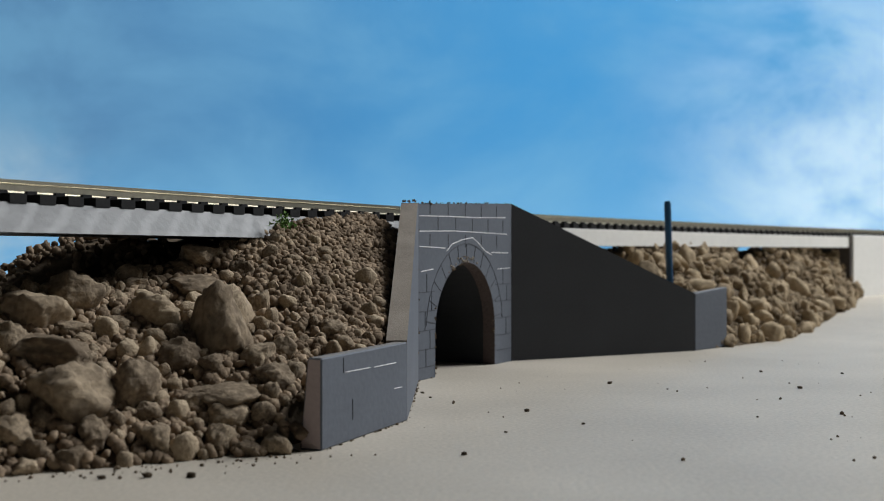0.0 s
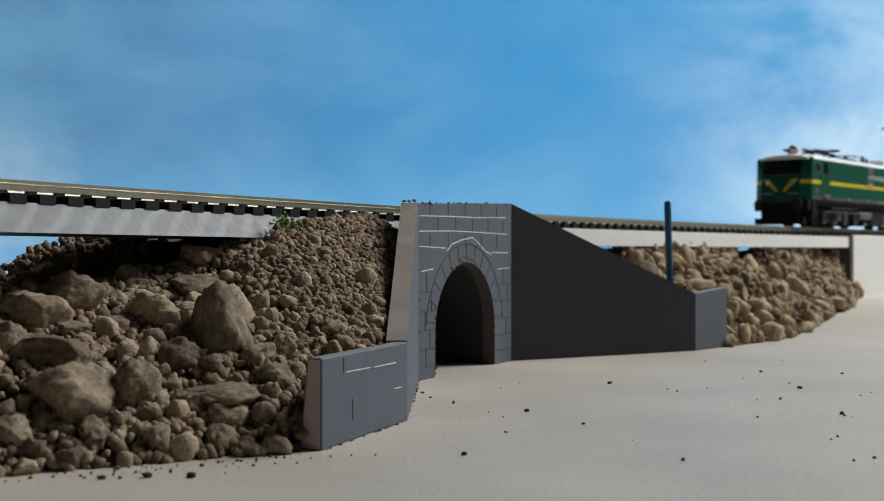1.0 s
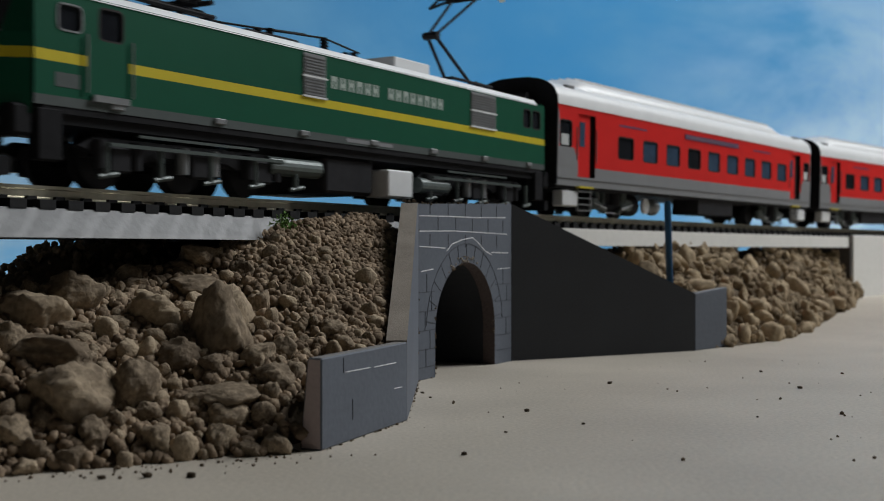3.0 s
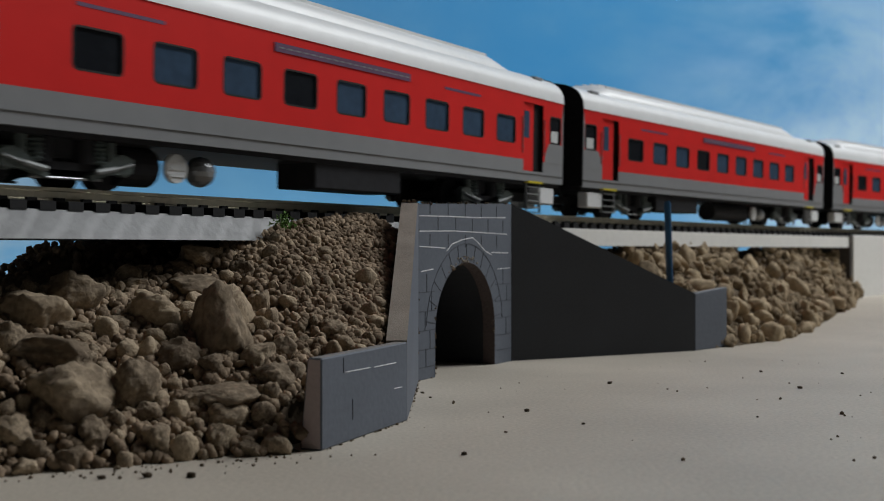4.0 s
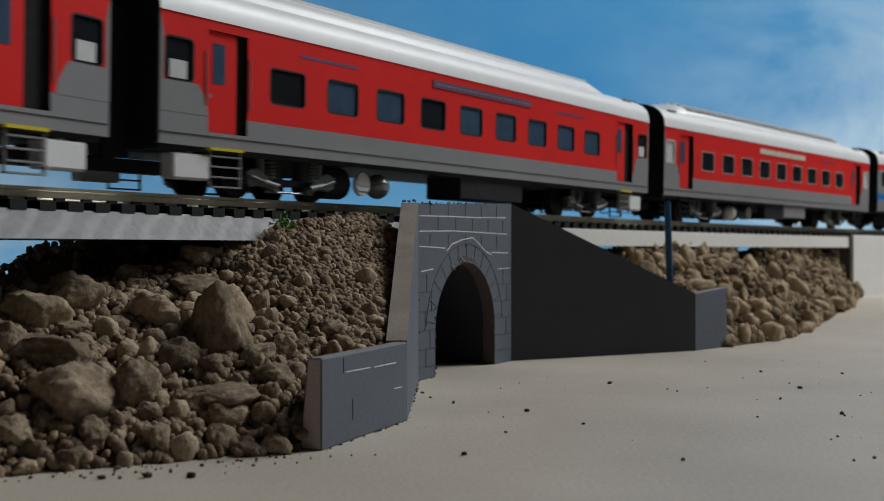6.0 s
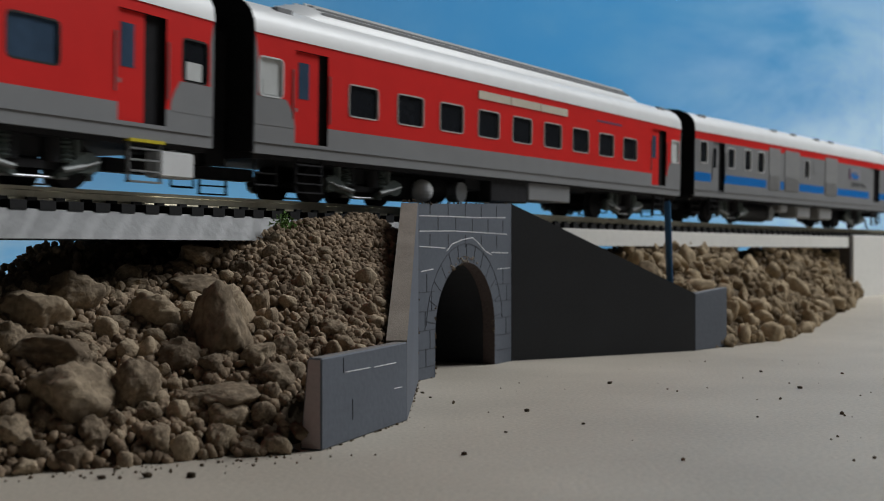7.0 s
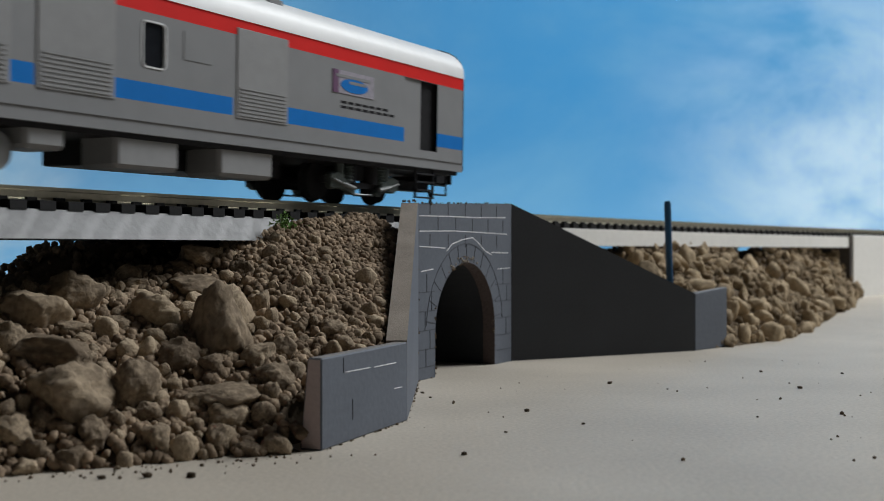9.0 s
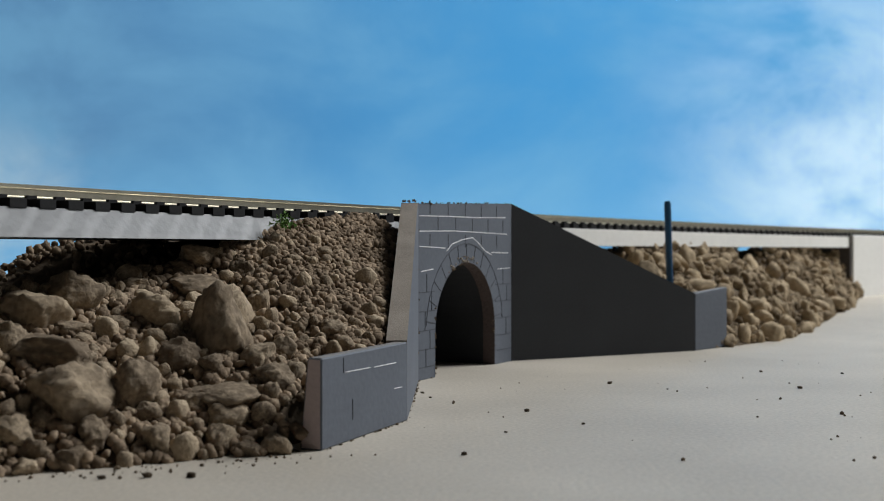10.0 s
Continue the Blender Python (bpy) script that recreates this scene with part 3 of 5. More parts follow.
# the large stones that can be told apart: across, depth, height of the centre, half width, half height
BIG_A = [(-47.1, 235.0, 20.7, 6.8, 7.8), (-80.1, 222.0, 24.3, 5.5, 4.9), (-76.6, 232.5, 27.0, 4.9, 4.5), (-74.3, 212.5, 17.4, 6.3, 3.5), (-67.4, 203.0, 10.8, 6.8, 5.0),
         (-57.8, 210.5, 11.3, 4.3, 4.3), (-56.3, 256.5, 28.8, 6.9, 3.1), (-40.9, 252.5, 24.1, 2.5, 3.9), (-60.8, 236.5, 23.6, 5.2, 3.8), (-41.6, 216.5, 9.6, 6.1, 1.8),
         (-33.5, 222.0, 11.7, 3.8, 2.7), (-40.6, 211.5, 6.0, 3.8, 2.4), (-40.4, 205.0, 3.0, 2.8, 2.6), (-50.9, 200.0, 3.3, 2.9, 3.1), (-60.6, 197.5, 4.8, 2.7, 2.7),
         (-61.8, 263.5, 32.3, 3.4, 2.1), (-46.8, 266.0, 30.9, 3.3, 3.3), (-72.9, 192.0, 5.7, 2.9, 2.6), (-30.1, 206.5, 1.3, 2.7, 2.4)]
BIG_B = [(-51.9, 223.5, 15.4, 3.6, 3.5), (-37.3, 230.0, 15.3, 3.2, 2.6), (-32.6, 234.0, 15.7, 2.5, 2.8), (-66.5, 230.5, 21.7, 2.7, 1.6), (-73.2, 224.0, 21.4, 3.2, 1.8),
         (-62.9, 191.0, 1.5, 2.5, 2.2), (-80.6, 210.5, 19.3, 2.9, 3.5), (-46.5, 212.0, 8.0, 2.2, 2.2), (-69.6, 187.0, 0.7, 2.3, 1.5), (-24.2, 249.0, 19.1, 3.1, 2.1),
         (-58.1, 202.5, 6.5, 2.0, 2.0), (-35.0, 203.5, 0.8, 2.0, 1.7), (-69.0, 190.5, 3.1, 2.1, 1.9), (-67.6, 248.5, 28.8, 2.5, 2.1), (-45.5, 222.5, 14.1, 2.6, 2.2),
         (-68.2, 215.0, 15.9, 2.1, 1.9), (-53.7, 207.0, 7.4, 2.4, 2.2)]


def clear_of_walls(s, q, r):
    """True where a stone of radius r stays behind the wing walls and blocks."""
    x, y = on_bank(s, q)
    if s > -60 and s < 12:
        return False
    if -120 < s <= -54:
        return x < -7.4 - 4.6 - r * 0.8
    if -158 < s <= -115 and q > 50:
        return q < 70 - r
    return True


def near_heap():
    rng = random.Random(11)
    thing = empty("rock_heap", pose(0, 0, 0), label="heap of dry brown clay rocks and gravel against the underpass", category="rock heap")
    soil(heap_height, clear_of_walls, -300, -56, -60, 80, 2.5, thing, 3.0)
    big = [data_of(rock_mesh(rng, 4, 0.26, 6), "rock", LUMP) for _ in range(7)]
    mid = [data_of(rock_mesh(rng, 3, 0.26, 4, 0.0, 0.6), "rock", LUMP) for _ in range(12)]
    big[0] = data_of(rock_mesh(rng, 4, 0.24, 6, 0.3), "rock", LUMP)
    taken = []
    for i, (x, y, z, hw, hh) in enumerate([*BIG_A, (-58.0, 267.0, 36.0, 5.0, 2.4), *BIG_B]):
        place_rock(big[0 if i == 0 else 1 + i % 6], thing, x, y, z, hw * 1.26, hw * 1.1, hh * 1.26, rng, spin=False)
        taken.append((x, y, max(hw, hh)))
    n = 0
    tries = 0
    while n < 255 and tries < 6000:
        tries += 1
        s, q = rng.uniform(-235, -98), rng.uniform(10, 78)
        r = min(rng.lognormvariate(0.72, 0.38), 4.6)
        if s > -118:
            r *= 0.7
        h = heap_height(s, q)
        if h < -0.5 or not clear_of_walls(s, q, r):
            continue
        x, y = on_bank(s, q)
        if any((x - a) ** 2 + (y - b) ** 2 < (c + r) ** 2 * 0.6 for a, b, c in taken):
            continue
        taken.append((x, y, r))
        place_rock(mid[rng.randrange(12)], thing, x, y, h + r * 0.25, r * rng.uniform(0.9, 1.25), r * rng.uniform(0.8, 1.0), r * rng.uniform(0.7, 0.95), rng)
        n += 1
    picks = []
    while len(picks) < 5600:
        fine = rng.random() < 0.5
        s = rng.uniform(-125, -58) if fine else rng.uniform(-245, -110)
        q = rng.uniform(8, 78)
        r = rng.uniform(0.75, 1.5) if fine else rng.uniform(0.6, 1.9)
        if heap_height(s, q) < -0.5 or not clear_of_walls(s, q, r) or (heap_height(s, q) > 38 and q < 17):
            continue
        picks.append((s, q, r))
    for i in range(1000):
        s, q = rng.uniform(-215, -115), rng.uniform(-40, 8)
        picks.append((s, q, rng.uniform(0.5, 1.5)))
    gravel(heap_height, picks, thing, rng, "gravel", ROCK)
    return thing


def far_heap():
    rng = random.Random(23)
    thing = empty("rock_heap", pose(0, 0, 0), label="long bank of light brown clay lumps beside the track", category="rock heap")
    mid = [data_of(rock_mesh(rng, 3, 0.28, 5, 0.0, 0.56), "rock", BANK) for _ in range(8)]
    taken, n, tries = [], 0, 0

    def free(s, q, r):
        x, y = on_bank(s, q)
        if s < 104:
            # behind the wing wall and its end block
            t = (x - 23.4) * -37.9 + (y - 377.8) * 69.7
            return t / 79.3 > 5.2 + r
        return True
    soil(far_heap_height, free, 14, 404, -40, 68, 3.0, thing, 9.0)
    while n < 290 and tries < 8000:
        tries += 1
        s, q = rng.uniform(20, 402), rng.uniform(12, 66)
        r = min(rng.lognormvariate(1.15, 0.35), 6.5)
        h = far_heap_height(s, q)
        if h < -0.5 or not free(s, q, r) or h + r > 42:
            continue
        x, y = on_bank(s, q)
        if any((x - a) ** 2 + (y - b) ** 2 < (c + r) ** 2 * 0.5 for a, b, c in taken):
            continue
        taken.append((x, y, r))
        place_rock(mid[rng.randrange(8)], thing, x, y, h + r * 0.2, r * rng.uniform(1.0, 1.4), r * rng.uniform(0.8, 1.0), r * rng.uniform(0.65, 0.9), rng)
        n += 1
    picks = []
    while len(picks) < 1500:
        s, q, r = rng.uniform(18, 405), rng.uniform(5, 66), rng.uniform(0.8, 2.4)
        h = far_heap_height(s, q)
        if h > -0.5 and free(s, q, r) and h + r < 42:
            picks.append((s, q, r))
    gravel(far_heap_height, picks, thing, rng, "gravel", BANK_FINE)


def crumbs():
    rng = random.Random(8)
    me = data_of(rock_mesh(rng, 1, 0.5, 5), "earth_crumb", SOIL)
    for x, y, r in ((46.5, 313, 0.75), (97, 343, 0.6), (96, 302, 0.7), (19.5, 259, 0.75), (120, 338, 0.5), (4, 204, 0.7), (-5, 292, 0.5), (-48, 184, 0.9), (-41, 184, 0.9), (-55, 182.5, 0.7),
                    (60, 300, 0.35), (84, 280, 0.4), (30, 240, 0.4), (13, 229, 0.35), (70, 250, 0.35), (-3, 283, 0.4)):
        ob = tagged(new("earth_crumb", me), "tiny brown earth crumb lying on the board", "crumb", "crumbs on the board")
        ob.matrix_basis = Matrix.LocRotScale((x / 1000, y / 1000, r * 0.0004), Euler((0, 0, rng.uniform(0, 6))), (r * 0.0013, r * 0.001, r * 0.0008))
    # tuft of foam grass at the edge of the track bed
    bm = bmesh.new()
    for i in range(120):
        a, rr = rng.uniform(0, 6.3), abs(rng.gauss(0, 1.6))
        p = Vector((rr * math.cos(a), rr * math.sin(a) * 0.7, rng.uniform(0, 2.6) * (1 - rr / 6)))
        d = Vector((rng.gauss(0, 1), rng.gauss(0, 1), rng.gauss(0.4, 1))).normalized() * 0.7
        e = Vector((rng.gauss(0, 1), rng.gauss(0, 1), rng.gauss(0, 1))).normalized() * 0.3
        v = [bm.verts.new(p + e), bm.verts.new(p - e), bm.verts.new(p + d)]
        bm.faces.new(v)
    ob = tagged(part("grass_tuft", bm, TUFT), "small green foam grass tuft by the track bed", "grass tuft", kind="stuff")
    ob.matrix_basis = spot(-106.5, 21.5, 42.6) @ Matrix.Scale(1.5, 4)
    # blue stick in the bank
    bm = rods(((0, 0, -4), (-0.9, 0, 27.5), 1.3), n=14)
    rod(bm, (-0.9, 0, 27.2), (-0.93, 0, 28.2), 1.05, 14)
    ob = tagged(part("stick", bm, BLUE), "dark blue plastic stick standing in the clay bank", "stick")
    ob.matrix_basis = pose(0.0865, 0.428, 0.0275)
    # dust and specks over the board
    bm = bmesh.new()
    for i in range(170):
        if i < 90:
            k = rng.random()
            x, y = -80 + 60 * k + rng.gauss(0, 3), 181 + 25 * k - abs(rng.gauss(0, 3.5))
        else:
            x, y = rng.uniform(-20, 170), rng.uniform(195, 400)
            if y > 300 + x * 1.0 or y > 360 + x * 0.5:
                continue
        r = abs(rng.gauss(0.12, 0.12)) + 0.06
        out = bmesh.ops.create_icosphere(bm, subdivisions=1, radius=r)
        bmesh.ops.translate(bm, vec=(x, y, r * 0.4), verts=out["verts"])
    tagged(part("dust", bm, SOIL), "fine brown earth dust on the board", "dust", kind="stuff")


# ---- rolling stock: x runs towards the rear of the train, -y is the viewer's side, z = 0 on the rails ----
def side_wall(bm, y, xs, hs, pick):
    """A wall of rectangles in the plane y; pick(x, h) gives the material's index or None for an opening."""
    for x0, x1 in zip(xs, xs[1:]):
        for h0, h1 in zip(hs, hs[1:]):
            mi = pick((x0 + x1) / 2, (h0 + h1) / 2)
            if mi is None:
                continue
            f = bm.faces.new([bm.verts.new(c) for c in ((x0, y, h0), (x1, y, h0), (x1, y, h1), (x0, y, h1))])
            f.material_index = mi


def breaks(lo, hi, spans):
    return sorted({lo, hi, *[v for a, b in spans for v in (a, b) if lo < v < hi]})


def roof_arc(half, eave, crest, n=14):
    """Points of the roof from the near eave to the far one."""
    pts = []
    for i in range(n + 1):
        a = math.pi * i / n
        c, s_ = math.cos(a), math.sin(a)
        pts.append((-half * math.copysign(abs(c) ** 0.75, c), eave + (crest - eave) * abs(s_) ** 0.8))
    return pts


def loft(bm, prof, xs, mi=0):
    rings = [[bm.verts.new((x, a, z)) for a, z in prof(i)] for i, x in enumerate(xs)]
    for a, b in zip(rings, rings[1:]):
        for i in range(len(a) - 1):
            f = bm.faces.new((a[i], a[i + 1], b[i + 1], b[i]))
            f.material_index = mi
            f.smooth = True
    return rings


def wheelset(parent, x, r=5.2):
    bm = bmesh.new()
    rod(bm, (0, -8.6, 0), (0, 8.6, 0), 1.0, 8)
    for sy in (-1, 1):
        rod(bm, (0, sy * 6.9, 0), (0, sy * 9.0, 0), r, 24)
        rod(bm, (0, sy * 6.4, 0), (0, sy * 6.9, 0), r + 0.7, 24)
    ob = part("wheelset", bm, UNDER, parent)
    ob.matrix_basis = Matrix.Translation((x / 1000, 0, r / 1000))
    return ob


def turned(x, y, prof, n=12):
    """A body of revolution about an upright axis: (height, radius) from the bottom."""
    bm = bmesh.new()
    rings = [[bm.verts.new((x + r * math.cos(math.tau * i / n), y + r * math.sin(math.tau * i / n), z)) for i in range(n)] for z, r in prof]
    for a, b in zip(rings, rings[1:]):
        for i in range(n):
            bm.faces.new((a[i], a[(i + 1) % n], b[(i + 1) % n], b[i]))
    bm.faces.new(rings[0][::-1])
    bm.faces.new(rings[-1])
    return bm


def coach_bogie(coach, x, mates):
    if mates:
        for m in mates:
            o = m.copy()
            scene.collection.objects.link(o)
            o.parent = coach
            o.matrix_basis = Matrix.Translation((x / 1000, 0, 0)) @ m.matrix_basis
        return mates
    made = []
    bm = bmesh.new()
    for y in (-12.6, 12.6):
        s = 1 if y > 0 else -1
        prism(bm, [(-18, 6.2), (-13, 7.0), (-8, 5.2), (8, 5.2), (13, 7.0), (18, 6.2), (18, 4.6), (13, 4.2), (8, 3.6), (-8, 3.6), (-13, 4.2), (-18, 4.6)], y - 0.9, y + 0.9)
        for dx in (-5.5, 5.5):
            rod(bm, (dx, y, 5), (dx, y, 11), 2.2, 12)
    box(bm, -4, 4, -12, 12, 6, 10)
    made.append(part("bogie_frame", bm, UNDER, coach))
    for dx in (-14.7, 14.7):
        for y in (-13.6, 13.6):
            bm = bmesh.new()
            rod(bm, (dx, y - 0.8, 5.2), (dx, y + 0.8, 5.2), 2.4, 14)
            rod(bm, (dx - (3.5 if dx > 0 else -3.5), y, 7.2), (dx, y, 4.6), 0.9, 8)
            rod(bm, (dx - 3.5 * (1 if dx > 0 else -1), y, 4.0), (dx - 3.5 * (1 if dx > 0 else -1), y, 10.5), 1.3, 10)
            made.append(part("axle_box", bm, STEEL_D, coach))
    for dx in (-14.7, 14.7):
        made.append(wheelset(coach, dx))
        for y in (-14.0, 14.0):
            k = 1 if dx > 0 else -1
            # curved swing arm, coil spring and slanting damper of each axle
            bm = bmesh.new()
            prism(bm, [(dx + k * 2.4, 6.6), (dx - k * 1.5, 7.6), (dx - k * 5.5, 5.4), (dx - k * 9.5, 2.6), (dx - k * 9.0, 1.6), (dx - k * 4.5, 3.0), (dx + k * 1.8, 3.6)], y - 0.9, y + 0.9)
            made.append(part("swing_arm", bm, STEEL_D, coach))
            made.append(part("coil_spring", turned(dx - k * 6.8, y, [(z, 1.1 + 0.6 * (j % 2)) for j, z in enumerate(np.arange(5.0, 10.9, 0.48))]), STEEL_D, coach))
            y2 = y * 1.1
            made.append(part("damper", rods(((dx - k * 8.5, y2, 3.4), (dx - k * 3.0, y2, 4.4), 0.65), ((dx - k * 3.0, y2, 4.4), (dx + k * 1.6, y2, 5.6), 0.35)), DAMPER, coach))
    made.append(part("tie_rod", rods(((-9, -13.6, 1.9), (9, -13.6, 1.9), 0.3), ((-9, 13.6, 1.9), (9, 13.6, 1.9), 0.3)), STEEL, coach))
    # the first bogie moves to its place, and later ones are copies of its mates
    copies = []
    for o in made:
        c = o.copy()
        copies.append(c)
        o.matrix_basis = Matrix.Translation((x / 1000, 0, 0)) @ o.matrix_basis
    return copies


def rounded(x0, x1, h0, h1, r, n=4):
    pts = []
    for cx, cz, a0 in ((x1 - r, h1 - r, 0), (x0 + r, h1 - r, 90), (x0 + r, h0 + r, 180), (x1 - r, h0 + r, 270)):
        for i in range(n + 1):
            a = radians(a0 + 90 * i / n)
            pts.append((cx + r * math.cos(a), cz + r * math.sin(a)))
    return pts


def ring(bm, x0, x1, h0, h1, t, ya, yb, mi):
    """A flat frame with rounded corners round an opening."""
    out, inn = rounded(x0 - t, x1 + t, h0 - t, h1 + t, 1.5), rounded(x0 + 0.12, x1 - 0.12, h0 + 0.12, h1 - 0.12, 0.9)
    vs = [[bm.verts.new((x, y, z)) for x, z in pts] for pts in (out, inn) for y in (ya, yb)]
    n = len(out)
    for k in range(n):
        m = (k + 1) % n
        for a, b in ((0, 1), (1, 3), (3, 2), (2, 0)):
            bm.faces.new((vs[a][k], vs[a][m], vs[b][m], vs[b][k])).material_index = mi


def pane(parent, x0, x1, h0, h1, mat, frame_mat=None, label="", y=18.6, name="window"):
    """One window on both sides: near and far each a part with its frame."""
    for sy in (-1, 1):
        bm = bmesh.new()
        d = sy * (y - 0.5)
        box(bm, x0 + 0.02, x1 - 0.02, min(d, d - sy * 0.4), max(d, d - sy * 0.4), h0 + 0.02, h1 - 0.02, 0)
        ring(bm, x0, x1, h0, h1, 0.26 if frame_mat else 0.3, sy * (y - 0.4), sy * (y + (0.2 if frame_mat else 0.06)), 1)
        part(name, bm, [mat, frame_mat or GASKET], parent, label)


HALF, BOTTOM, EAVE, CREST, LEN = 18.6, 11.9, 40.7, 51.2, 135.0


def coach_shell(coach, openings, pick_mat, mats, raised):
    xs = breaks(-LEN, LEN, [(o[0], o[1]) for o in openings] + [(-119.5, 119.5)])
    hs = breaks(BOTTOM, EAVE, [(o[2], o[3]) for o in openings] + [(13.6, 18.4), (19.3, 19.3), (36.3, 36.9), (17.9, 22.0)])

    def pick(x, h):
        for o in openings:
            if o[0] < x < o[1] and o[2] < h < o[3]:
                return None
        return pick_mat(x, h)
    for y in (-HALF, HALF):
        bm = bmesh.new()
        side_wall(bm, y, xs, hs, pick)
        part("body_side", bm, mats, coach)
    # floor pan, inner lining and ends
    bm = boxes((-LEN + 1.0, LEN - 1.0, -HALF + 1.4, HALF - 1.4, BOTTOM + 0.6, EAVE - 0.3))
    part("interior", bm, BLACK, coach)
    part("floor_pan", boxes((-LEN + 1, LEN - 1, -HALF + 1.3, HALF - 1.3, BOTTOM - 2.0, BOTTOM + 0.5)), UNDER, coach)
    for sy in (-1, 1):
        a, b = sorted((sy * HALF, sy * (HALF - 1.2)))
        part("solebar", boxes((-LEN, LEN, a, b, BOTTOM - 0.9, BOTTOM)), mats[1], coach)
        a, b = sorted((sy * HALF, sy * (HALF + 0.35)))
        part("trim_strip", boxes((-LEN + 0.5, LEN - 0.5, a, b, 13.7, 14.0)), mats[1], coach)
    for sx in (-1, 1):
        bm = bmesh.new()
        arc = roof_arc(HALF, EAVE, CREST)
        prism(bm, [(-HALF, BOTTOM - 0.5)] + arc + [(HALF, BOTTOM - 0.5)], sx * LEN - 0.05 * sx, sx * (LEN + 0.5), axis="x")
        prism(bm, [(-9, 8), (-9.5, 41), (-7, 43.5), (7, 43.5), (9.5, 41), (9, 8)], sx * (LEN + 0.4), sx * (LEN + 7.4), axis="x")
        box(bm, *sorted((sx * (LEN + 7.3), sx * (LEN + 8.1))), -10.2, 10.2, 7.5, 44.2)
        part("end_wall", bm, BLACK, coach, "black coach end with a gangway bellows")
    bm = bmesh.new()
    loft(bm, lambda i: roof_arc(HALF + 0.25, EAVE - 0.2, CREST - 0.4), [-LEN - 0.2, -LEN + 2, 0, LEN - 2, LEN + 0.2])
    part("roof", bm, ROOF, coach)
    if raised:
        bm = bmesh.new()
        inner = roof_arc(HALF - 3.4, EAVE + 4.6, CREST + 2.8)
        low = roof_arc(HALF - 4.6, EAVE + 2.5, CREST - 0.9)
        loft(bm, lambda i: low if i in (0, 3) else inner, [-116, -106, 92, 112])
        part("raised_roof", bm, ROOF, coach, "raised ribbed silver roof panel")
        for y in (-10.5, -7.0, -3.5, 0, 3.5, 7.0, 10.5):
            c = (abs(y) / (HALF - 3.4)) ** (1 / 0.75)
            z = EAVE + 4.6 + (CREST - 1.8 - EAVE) * (1 - c * c) ** 0.4
            part("roof_rib", boxes((-104, 91, y - 0.3, y + 0.3, z - 0.5, z + 0.75)), ROOF, coach)
    for x in (-121, 121) if raised else (-121, -38, -12, 22, 44):
        for sy in (-1, 1):
            bm = boxes((x - 3, x + 3, min(sy * 12.5, sy * 15.5), max(sy * 12.5, sy * 15.5), EAVE + 5.0, EAVE + 8.3), bevel=0.3)
            part("roof_vent", bm, COACH_GREY, coach, "small grey roof vent")


def door(coach, x0, x1, h0, h1, mat, glass, recess):
    """A door leaf with its pane, set back beside a dark recess; the same on both sides."""
    for sy in (-1, 1):
        y = HALF - 0.7
        d = part("door", boxes((x0, x1, min(sy * y, sy * (y - 0.5)), max(sy * y, sy * (y - 0.5)), h0, h1)), mat, coach)
        xm = (x0 + x1) / 2 - 0.9
        a, b = sorted((sy * (y - 0.1), sy * (y + 0.12)))
        part("pane", boxes((xm - 2.0, xm + 2.0, a, b, h0 + 11.5, h1 - 2.8), bevel=0.0), glass, d)
        part("handle", boxes((x0 + 0.7, x0 + 1.5, a, b + 0.15 if sy > 0 else b, h0 + 8, h0 + 9)), STEEL, d)
        a, b = sorted((sy * (HALF - 0.05), sy * (HALF + 0.3)))
        rails = boxes((x0 - 1.0, x0 - 0.8, a, b, h0 + 6, h1 - 5))
        part("grab_rail", rails, STEEL, coach)
        part("grab_rail", boxes((recess + 0.6, recess + 0.8, a, b, h0 + 6, h1 - 5)), STEEL, coach)


